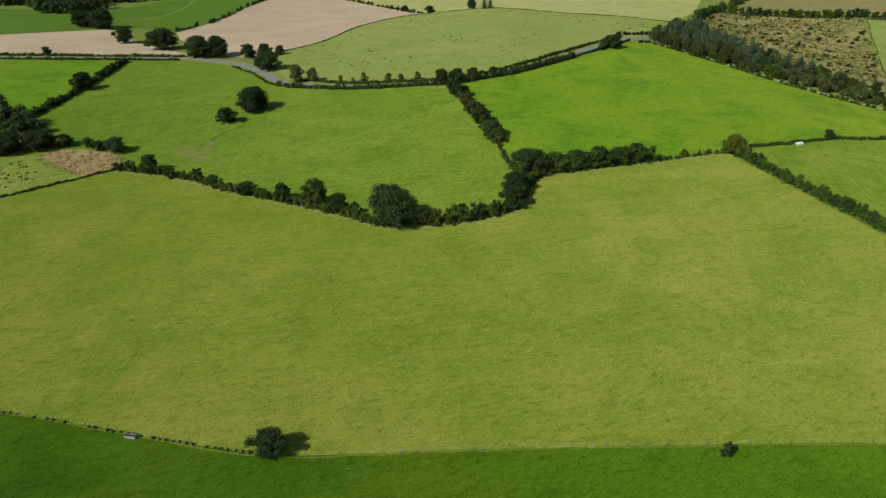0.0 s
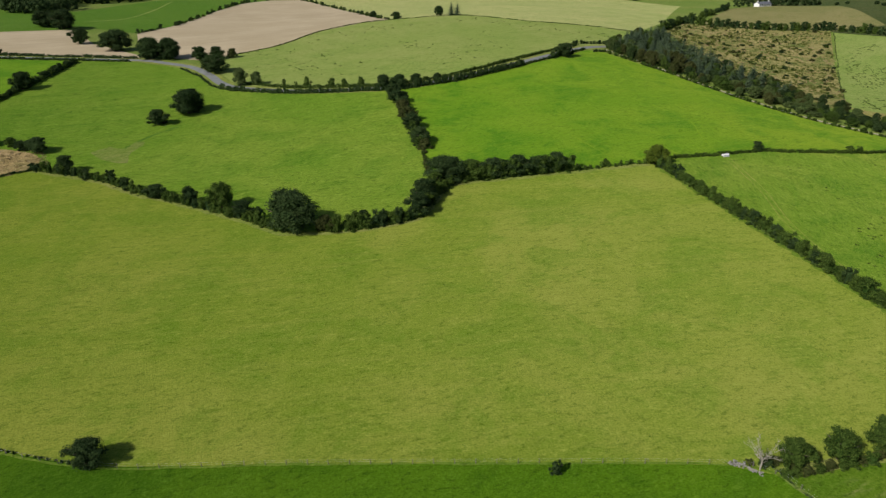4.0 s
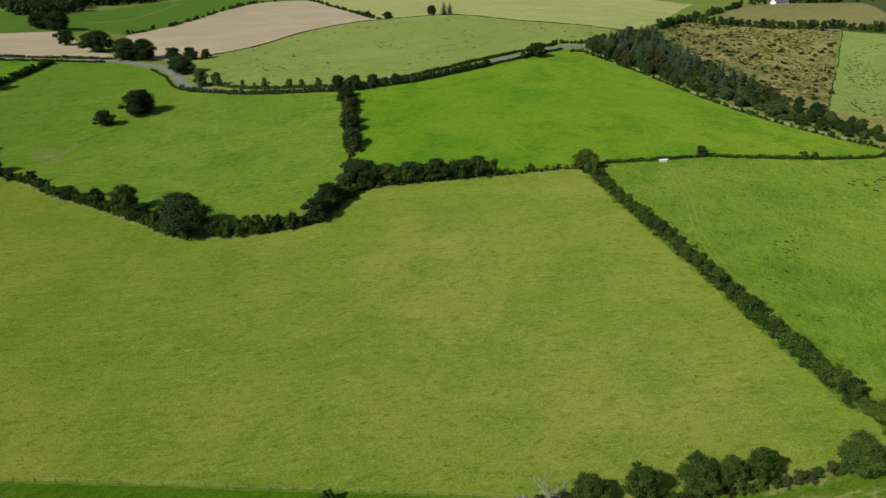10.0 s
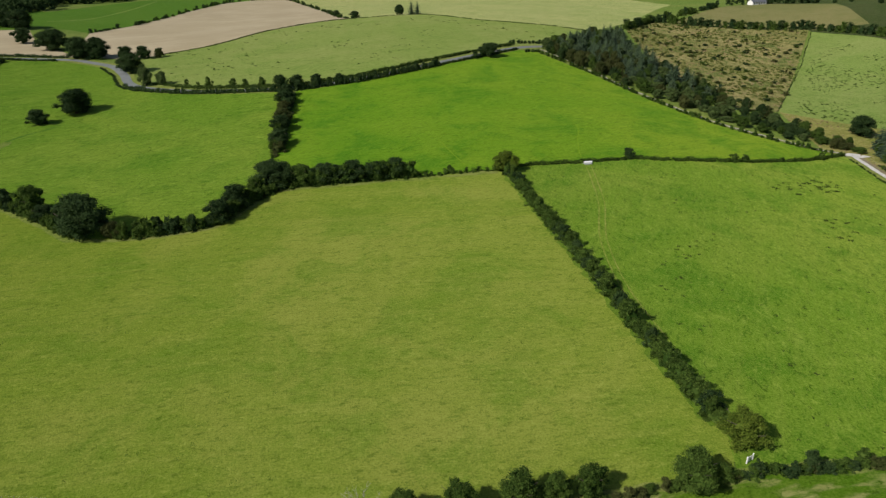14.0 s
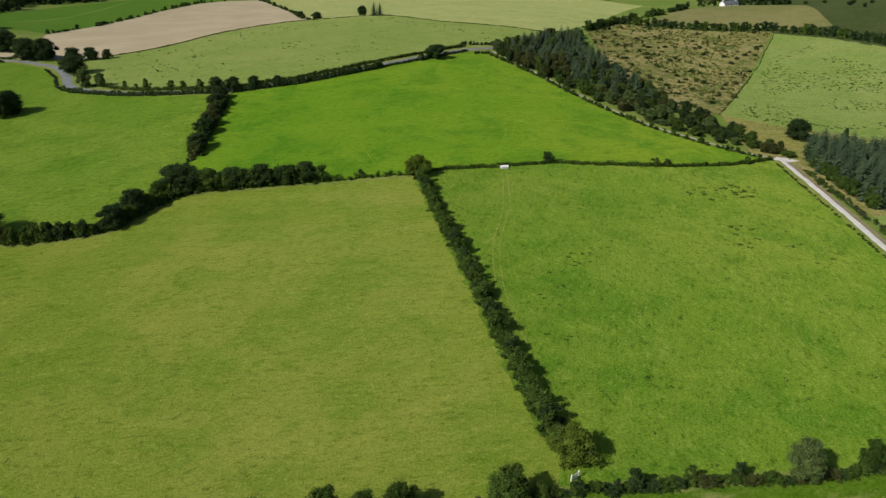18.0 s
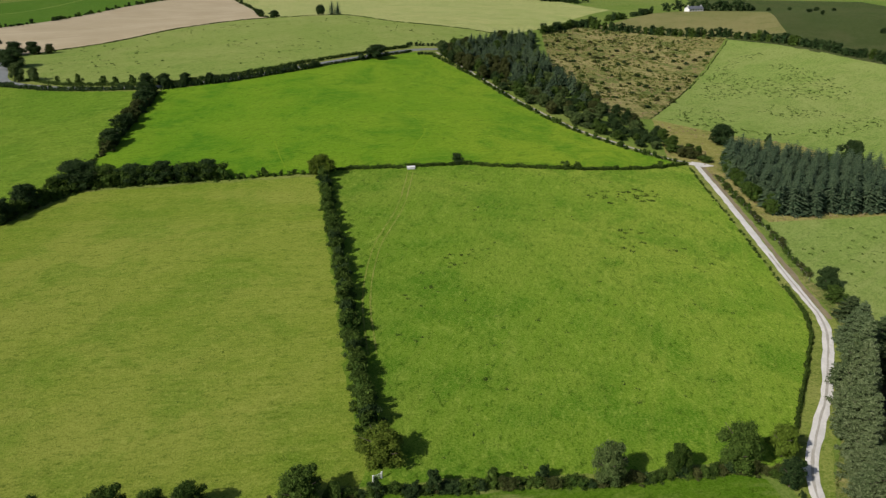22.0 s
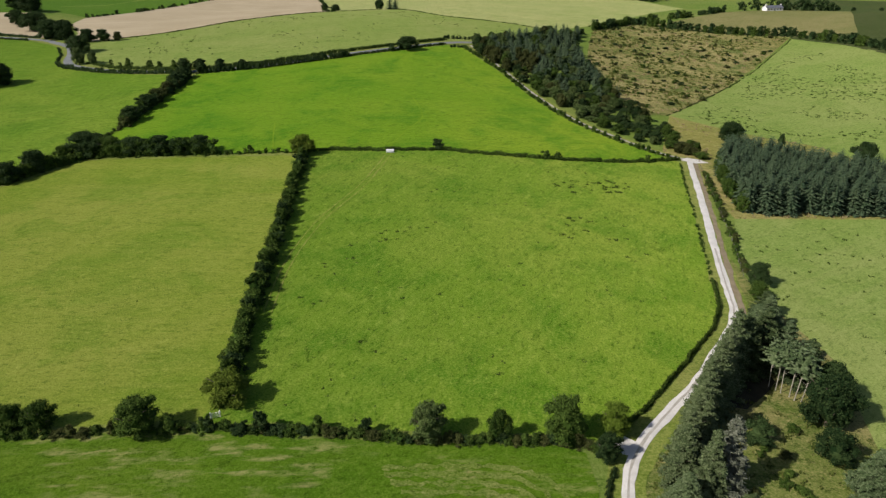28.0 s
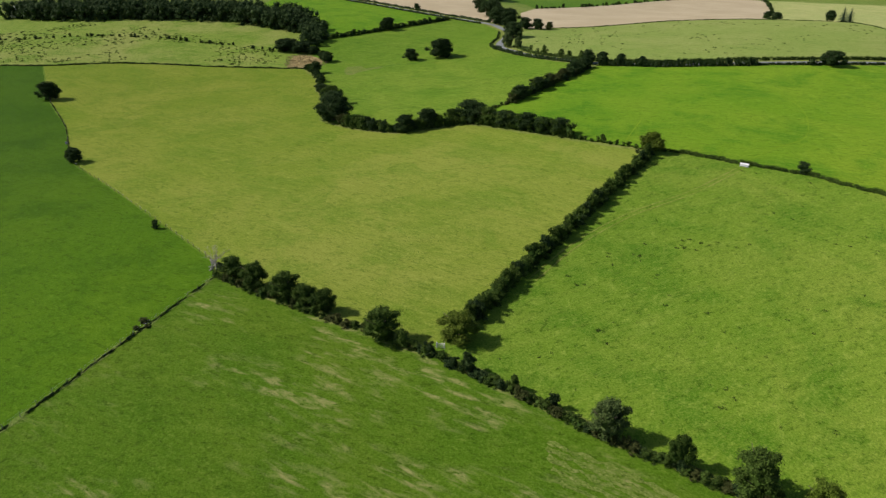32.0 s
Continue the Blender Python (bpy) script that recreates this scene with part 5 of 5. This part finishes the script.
for x, y, h, w in ((140.9, 110.8, 11.0, 3.0), (141.8, 109.8, 11.8, 3.4), (142.5, 109.2, 11.0, 3.2), (143.7, 108.3, 12.0, 3.6), (144.3, 107.4, 11.6, 3.8), (145.4, 107.2, 10.0, 3.4)):
    plant("stem", x, y, h, w, "tall bare-stemmed pine with a thin top", "pine_tree", "tree", "bare-stemmed pines")
plant("oak_dark", 147.6, 101.4, 11.2, 10.4, "large dark leafy tree in the copse")
plant("tree_dark", 149.6, 108, 9.4, 7.4, "dark leafy tree in the copse")
plant("tree_dark", 145.8, 92, 7.0, 6.6, "dark leafy tree in the copse")
plant("small_dark", 135.2, 95.2, 4.2, 6.0, "dark bush in the copse clearing", "bush", "bush")
plant("tree", 147.5, 145, 4.5, 5.5, "green bush at the end of the copse", "bush", "bush")
for x, y in scatter([(130, 78), (150, 78), (150, 96), (138, 100), (132, 92)], 16, 63):
    plant("small" if rng.random() < 0.6 else "small_russet", x, y, rng.uniform(0.9, 2.0), rng.uniform(1.4, 2.8), "low scrub bush on the copse floor", "bush", "bush", "scrub on the copse floor")

# ---- far woods, too far to count ----
def far_wood(name, label, poly, gap, h, w, material, seed):
    rng = np.random.default_rng(seed)
    vs, fs, k = [], [], 0
    for x, y in spaced(poly, gap, seed, 0.4):
        hh, ww = h * rng.uniform(0.7, 1.2), w * rng.uniform(0.75, 1.2)
        blobs = crown_blobs(rng, ww, hh, 0.4, 9)
        v, f = leaf_cloud(rng, blobs, 420, 0.48, 0.6, 0.5, 0.7)
        base = np.array([x, y, ground_z(x, y)])
        vs.append(v + base)
        fs += [[a + k for a in q] for q in f]
        k += len(v)
        for c, r in blobs:
            vs.append(ICO_V * r * 0.72 + c + base)
            fs += [[a + k for a in q] for q in ICO_F]
            k += len(ICO_V)
    return tagged(new(name, mesh_from(name, np.concatenate(vs), fs, [material])), label, "wood", kind="stuff")


far_wood("west_wood", "dark belt of woodland beyond the rough grazing", [(-470, 165), (-420, 190), (-385, 229), (-336, 268), (-280, 282), (-272, 296), (-300, 312), (-345, 300), (-400, 262), (-480, 200)], 6.2, 10.0, 12.0, M_LEAF_DARK, 71)
far_wood("west_thicket", "dark trees lining the field corner", [(-272, 284), (-252, 274), (-240, 262), (-236, 270), (-256, 290), (-274, 304)], 6.0, 7.5, 10.0, M_LEAF_DARK, 72)
far_wood("far_wood", "dark forest on the far valley side", [(-520, 640), (-400, 668), (-330, 690), (-310, 730), (-330, 790), (-520, 760)], 10.0, 12.0, 12.0, M_LEAF_DARK, 73)
far_wood("valley_wood", "dark wood on the slope beyond the tilled field", [(-381, 597), (-358, 580), (-341, 591), (-333, 619), (-356, 682), (-397, 707), (-437, 728)], 9.0, 11.0, 12.0, M_LEAF_DARK, 76)
far_wood("cottage_wood", "dark shelter belt behind the white cottage", [(262, 692), (290, 706), (318, 698), (340, 680), (332, 672), (312, 688), (286, 700), (262, 682)], 7.0, 8.0, 9.0, M_LEAF_DARK, 74)
far_wood("hill_wood", "dark wood at the top of the hay field", [(60, 858), (130, 850), (200, 800), (220, 822), (140, 880), (60, 884)], 8.0, 8.0, 9.0, M_LEAF_DARK, 75)
for x, y in scatter(FIELD_MOOR, 26, 64):
    if y < 720:
        plant("tree_dark", x, y, rng.uniform(2.5, 4.5), rng.uniform(4, 7), "dark thorn bush on the moor", "bush", "bush", "thorn bushes on the moor")

for x, y in scatter(FIELD_FELLED, 170, 99, 0.0):
    plant(rng.choice(("small_dark", "small", "small_russet")), x, y, rng.uniform(0.8, 2.2), rng.uniform(1.6, 4.8), "young scrub bush regrowing on felled ground", "bush", "bush", "scrub on the felled ground")

# ---- rushes, tussocks and scrub ----
tussocks("rushes_mixed", "dark tussocks scattered through the pasture", scatter(FIELD_MIXED, 150, 81, 0.2), 0.36, M_RUSH, 1, 10, 0.6)
for cx, cy, rx, ry, turn, count, seed in ((114, 207, 13, 6, 20, 36, 82), (113, 174, 9, 13, 0, 16, 92), (90, 109.5, 4, 5, 30, 5, 93), (63, 161, 17, 3.0, 47, 15, 94), (53, 134, 7, 14, 0, 8, 95), (70, 110, 6, 8, 0, 3, 96), (120, 160, 9, 5, 0, 4, 97)):
    rr = random.Random(seed)
    spots = []
    for k in range(count):
        a, q = rr.uniform(0, 6.28), math.sqrt(rr.random())
        u, w = rx * q * math.cos(a), ry * q * math.sin(a)
        ct, st = math.cos(radians(turn)), math.sin(radians(turn))
        spots += [(cx + u * ct - w * st + rr.uniform(-0.6, 0.6) * m, cy + u * st + w * ct + rr.uniform(-0.3, 0.3) * m) for m in range(rr.choice((1, 2, 2, 3)))]
    tussocks("rushes_drift", "drift of dark rush clumps in the mottled pasture", spots, 0.52 if seed in (82, 92) else 0.40, M_RUSH, seed, 12, 0.55)
tussocks("rushes_east", "dark rush clumps over the pale pasture", scatter([(160, 316), (184, 301), (225, 300), (262, 320), (280, 400), (262, 470), (230, 450)], 900, 83, 0.10), 0.55, M_RUSH, 3, 9, 0.7)
tussocks("rushes_roadside", "scattered dark tussocks on the pale slope", scatter(FIELD_ROADSIDE, 260, 84, 0.15), 0.6, M_RUSH, 4, 7, 0.7)
tussocks("rushes_west", "dark rush clumps on the rough grazing", scatter([(-293, 140), (-225, 208), (-215, 228), (-240, 250), (-400, 210), (-400, 120), (-310, 118)], 900, 85, 0.08), 0.6, M_RUSH, 5, 9, 0.8)
tussocks("rushes_field_east", "dark tussocks in the pale eastern pasture", scatter([(153, 195), (197, 206), (240, 212), (230, 120), (158, 120), (150, 150)], 120, 86, 0.1), 0.45, M_RUSH, 6, 8, 0.8)
tussocks("bracken_fronds", "heaps of dead bracken fronds", scatter([(-229, 244), (-222, 253), (-210, 255), (-196, 248), (-190, 234), (-201, 223), (-214, 232)], 420, 98, -0.2), 0.7, M_BRASH, 12, 7, 0.5)
tussocks("brash", "dry pale brash on the felled ground", scatter(FIELD_FELLED, 900, 87, -0.1), 0.9, M_BRASH, 7, 6, 0.6)
tussocks("felled_scrub", "low dark scrub regrowing on the felled ground", scatter(FIELD_FELLED, 1300, 88, -0.05), 0.80, M_LOWSCRUB, 8, 10, 1.0)
tussocks("rough_tufts", "dry and green tufts on the rough ground", scatter(ROUGH_EAST, 500, 89, -0.2), 0.6, M_BRASH, 9, 7, 0.9)
tussocks("copse_tufts", "rank tufts on the copse floor", scatter(COPSE[:6] + [(152, 70), (118, 70)] + COPSE[9:], 420, 90, -0.2), 0.4, M_LOWSCRUB, 10, 6, 1.2)
tussocks("olive_tufts", "dark green tufts scattered through the olive pasture", scatter(FIELD_OLIVE, 900, 91, 0.15), 0.46, M_TUFT, 11, 9, 0.28)

# ---- fences, gate, feeder and cottage ----
fence("weathered stake-and-wire fence below the olive pasture", SOUTH_FENCE[1:], 3.4)
fence("stake-and-wire fence across the grazed pasture", DIAGONAL, 3.2, seed=5)
fence("stake-and-wire fence beside the gravel track", [(151.8, 240), (150, 205), (148.3, 175), (146.5, 155)], 3.2, seed=6)


def field_gate(x, y, turn, half, label):
    root = new("field_gate")
    root.location, root.rotation_euler = (x, y, ground_z(x, y)), (0, 0, radians(turn))
    for sx in (-half - 0.13, half + 0.13):
        part("gate_post", box(bmesh.new(), sx - 0.1, sx + 0.1, -0.1, 0.1, -0.4, 1.35, 0.02), M_WHITE, root, "stout pale post")
    for i in range(5):
        z = 0.25 + 0.22 * i
        part("bar", box(bmesh.new(), -half, half, -0.025, 0.025, z - 0.03, z + 0.03, 0.008), M_WHITE, root)
    for sx in (-half + 0.04, half - 0.04):
        part("upright", box(bmesh.new(), sx - 0.04, sx + 0.04, -0.035, 0.035, 0.2, 1.18, 0.01), M_WHITE, root)
    v, f = [], []
    tube(v, f, (-half, 0.04, 0.25), (half * 0.4, 0.04, 1.12), 0.025, 0.025, 4)
    part("brace", mesh_from("brace", v, f, [M_WHITE]), None, root)
    return tagged(root, label, "gate")


field_gate(47.7, 85.3, 35, 0.62, "small white-painted gate at the end of the tall hedge")


def water_trough(x, y, turn, length, label, material):
    root = new("water_trough")
    root.location, root.rotation_euler = (x, y, ground_z(x, y)), (0, 0, radians(turn))
    h, d, w = length / 2, 0.35, 0.06
    part("base", box(bmesh.new(), -h, h, -d, d, -0.1, 0.12, 0.02), material, root)
    for sy in (-d, d - w):
        part("long_side", box(bmesh.new(), -h, h, sy, sy + w, 0.12, 0.55, 0.015), material, root)
    for sx in (-h, h - w):
        part("end", box(bmesh.new(), sx, sx + w, -d + w, d - w, 0.12, 0.55, 0.015), material, root)
    part("water", box(bmesh.new(), -h + w, h - w, -d + w, d - w, 0.4, 0.44), M_GLASS, root, "dark still water")
    return tagged(root, label, "trough")


water_trough(-144, 89.2, -16, 2.1, "pale concrete water trough by the wire fence", M_STONE)


def feeder(x, y, turn):
    root = new("livestock_feeder")
    root.location, root.rotation_euler = (x, y, ground_z(x, y)), (0, 0, radians(turn))
    part("hopper", box(bmesh.new(), -1.9, 1.9, -0.75, 0.75, 0.55, 1.3, 0.08), M_WHITE, root)
    v, f, n = [], [], 9
    for sx in (-2.1, 2.1):
        for i in range(n):
            a = math.pi * i / (n - 1)
            v.append((sx, math.cos(a) * 1.0, 1.3 + math.sin(a) * 0.5))
    f += [(i, i + 1, n + i + 1, n + i) for i in range(n - 1)] + [tuple(range(n)), tuple(range(2 * n - 1, n - 1, -1))]
    part("lid", mesh_from("lid", v, f, [M_WHITE]), None, root, "white arched sheet lid")
    for sy in (-0.95, 0.95):
        part("trough", box(bmesh.new(), -1.9, 1.9, sy - 0.2, sy + 0.2, 0.3, 0.6, 0.03), M_STEEL, root, "galvanised feed trough")
        part("skid", box(bmesh.new(), -2.2, 2.2, sy - 0.06, sy + 0.06, -0.05, 0.3, 0.02), M_STEEL, root)
    root.scale = (0.62, 0.62, 0.55)
    return tagged(root, "white arched livestock feeder on steel skids beside the hedge", "feeder")


feeder(47.4, 221, 14)


def cottage(x, y, turn):
    root = new("cottage")
    root.location, root.rotation_euler = (x, y, ground_z(x, y) - 0.2), (0, 0, radians(turn))
    L, D, H = 8.5, 3.2, 2.8
    part("wall", box(bmesh.new(), -L, L, -D, D, -0.5, H), M_WHITE, root, "white rendered walls")
    for sy in (-1, 1):
        v = [(-L - 0.3, sy * (D + 0.35), H - 0.2), (L + 0.3, sy * (D + 0.35), H - 0.2), (L + 0.3, 0, H + 1.9), (-L - 0.3, 0, H + 1.9)]
        v += [(a, b, c + 0.15) for a, b, c in v]
        f = [(0, 1, 2, 3), (4, 7, 6, 5), (0, 4, 5, 1), (1, 5, 6, 2), (2, 6, 7, 3), (3, 7, 4, 0)]
        part("roof_slope", mesh_from("roof_slope", v, f, [M_SLATE]), None, root, "grey slate roof slope")
    for sx in (-L, L):
        v = [(sx, -D, H), (sx, D, H), (sx, 0, H + 1.9), (sx * 0.985, -D, H), (sx * 0.985, D, H), (sx * 0.985, 0, H + 1.9)]
        part("gable", mesh_from("gable", v, [(0, 1, 2), (3, 5, 4), (0, 3, 4, 1), (1, 4, 5, 2), (2, 5, 3, 0)], [M_WHITE]), None, root)
        ch = part("chimney", box(bmesh.new(), sx * 0.9 - 0.5, sx * 0.9 + 0.5, -0.4, 0.4, H + 1.2, H + 2.9, 0.03), M_WHITE, root)
        part("chimney_pot", box(bmesh.new(), sx * 0.9 - 0.18, sx * 0.9 + 0.18, -0.18, 0.18, H + 2.9, H + 3.3, 0.05), M_EARTH, ch)
    for sx in (-6.6, -3.6, 2.6, 5.6):
        w = part("window", box(bmesh.new(), sx - 0.65, sx + 0.65, -D - 0.05, -D + 0.05, 1.0, 2.4, 0.02), M_WHITE, root)
        for k in (-0.3, 0.3):
            part("pane", box(bmesh.new(), sx + k - 0.25, sx + k + 0.25, -D - 0.07, -D - 0.02, 1.1, 2.3), M_GLASS, w)
    part("door", box(bmesh.new(), -0.75, 0.35, -D - 0.06, -D + 0.05, 0.0, 2.2, 0.02), M_SLATE, root, "dark front door")
    return tagged(root, "long white cottage with a slate roof and two chimneys", "house")


cottage(292, 690, 24)


def barn(x, y, turn, L, D, H, label):
    root = new("barn")
    root.location, root.rotation_euler = (x, y, ground_z(x, y) - 0.2), (0, 0, radians(turn))
    part("wall", box(bmesh.new(), -L, L, -D, D, -0.5, H), M_SHED, root, "grey sheeted walls")
    for sy in (-1, 1):
        v = [(-L - 0.3, sy * (D + 0.3), H), (L + 0.3, sy * (D + 0.3), H), (L + 0.3, 0, H + D * 0.35), (-L - 0.3, 0, H + D * 0.35)]
        v += [(a, b, c + 0.12) for a, b, c in v]
        part("roof_slope", mesh_from("roof_slope", v, [(0, 1, 2, 3), (4, 7, 6, 5), (0, 4, 5, 1), (1, 5, 6, 2), (2, 6, 7, 3), (3, 7, 4, 0)], [M_SHED]), None, root, "pale sheeted roof slope")
    part("door", box(bmesh.new(), -2, 2, -D - 0.06, -D + 0.05, 0, H * 0.85, 0.02), M_SLATE, root, "dark barn door")
    return tagged(root, label, "barn")


barn(-470, 182, 40, 9, 6, 5, "grey sheeted barn beside the far wood")


def bare_tree(x, y, h, label):
    rng = random.Random(8)
    root = new("dead_tree")
    root.location = (x, y, ground_z(x, y))
    v, f = [], []
    tube(v, f, (0, 0, -0.3), (0.1, 0, h * 0.35), 0.14, 0.10, 7)
    part("trunk", mesh_from("trunk", v, f, [M_DEADWOOD], smooth=True), None, root, "bleached bare trunk")
    for i in range(9):
        v, f = [], []
        a, z = i * 0.7 + rng.random(), h * rng.uniform(0.22, 0.36)
        p, d, r = Vector((0.08, 0, z)), Vector((math.cos(a), math.sin(a), rng.uniform(0.6, 1.6))).normalized(), 0.055
        for k in range(5):
            q = p + d * h * 0.125
            tube(v, f, p, q, r, r * 0.7, 5)
            for _ in range(7):
                t = (d + Vector((rng.uniform(-1, 1), rng.uniform(-1, 1), rng.uniform(-0.3, 0.8)))).normalized()
                tube(v, f, q, q + t * h * rng.uniform(0.08, 0.17), r * 0.45, 0.012, 4)
            p, r = q, r * 0.7
            d = (d + Vector((rng.uniform(-0.35, 0.35), rng.uniform(-0.35, 0.35), rng.uniform(-0.1, 0.25)))).normalized()
        part("branch", mesh_from("branch", v, f, [M_DEADWOOD], smooth=True), None, root)
    return tagged(root, label, "tree")


bare_tree(-11.5, 73.2, 5.8, "bleached leafless dead tree at the fence corner")


def tumbled_wall(points, count, label, seed=4):
    """A short run of fallen field stones, each its own piece."""
    rng = random.Random(seed)
    root = new("stone_wall")
    base = Vector((*points[0], ground_z(*points[0])))
    root.location = base
    shapes = []
    for k in range(4):
        bm = bmesh.new()
        bmesh.ops.create_icosphere(bm, subdivisions=1, radius=1.0)
        for v in bm.verts:
            v.co = Vector((v.co.x * 1.25, v.co.y * 0.9, v.co.z * 0.7)) * rng.uniform(0.8, 1.15)
        me = bpy.data.meshes.new("stone")
        bm.to_mesh(me)
        bm.free()
        me.materials.append(M_STONE)
        shapes.append(me)
    line = smooth_line(points, 0.1)
    for i in range(count):
        c = line[int(rng.random() * (len(line) - 1))]
        x, y, r = c.x + rng.gauss(0, 0.22), c.y + rng.gauss(0, 0.22), rng.uniform(0.10, 0.24)
        st = part("stone", shapes[i % 4], None, root)
        st.location = Vector((x, y, ground_z(x, y) + r * 0.45 + (0.28 if i % 3 == 0 else 0.05))) - base
        st.rotation_euler = (rng.uniform(-0.3, 0.3), rng.uniform(-0.3, 0.3), rng.uniform(0, 6.28))
        st.scale = (r, r, r)
    return tagged(root, label, "wall")


drape("trodden_corner", [(-16.6, 73.6), (-16.8, 74.6), (-15.4, 75.0), (-14.2, 74.9), (-13.6, 73.8), (-14.8, 73.2)], M_RUT, 0.10, 1.5, "bare grey trodden earth at the field corner", True)
tumbled_wall([(-15.8, 74.6), (-14.2, 74.4), (-13.2, 73.5), (-11.8, 71.9)], 70, "tumbled grey stone wall beside the dead tree")
for x, y, h, w in ((-8.6, 74.4, 1.6, 2.6), (-6.4, 72.6, 1.1, 2.0), (-12.6, 74.6, 0.9, 1.8)):
    plant("small_russet", x, y, h, w, "brown leggy brush round the dead tree", "bush", "bush", "brush round the dead tree")
plant("small_dark", -10.4, 73.8, 1.8, 2.8, "dark bush round the foot of the dead tree", "bush", "bush")
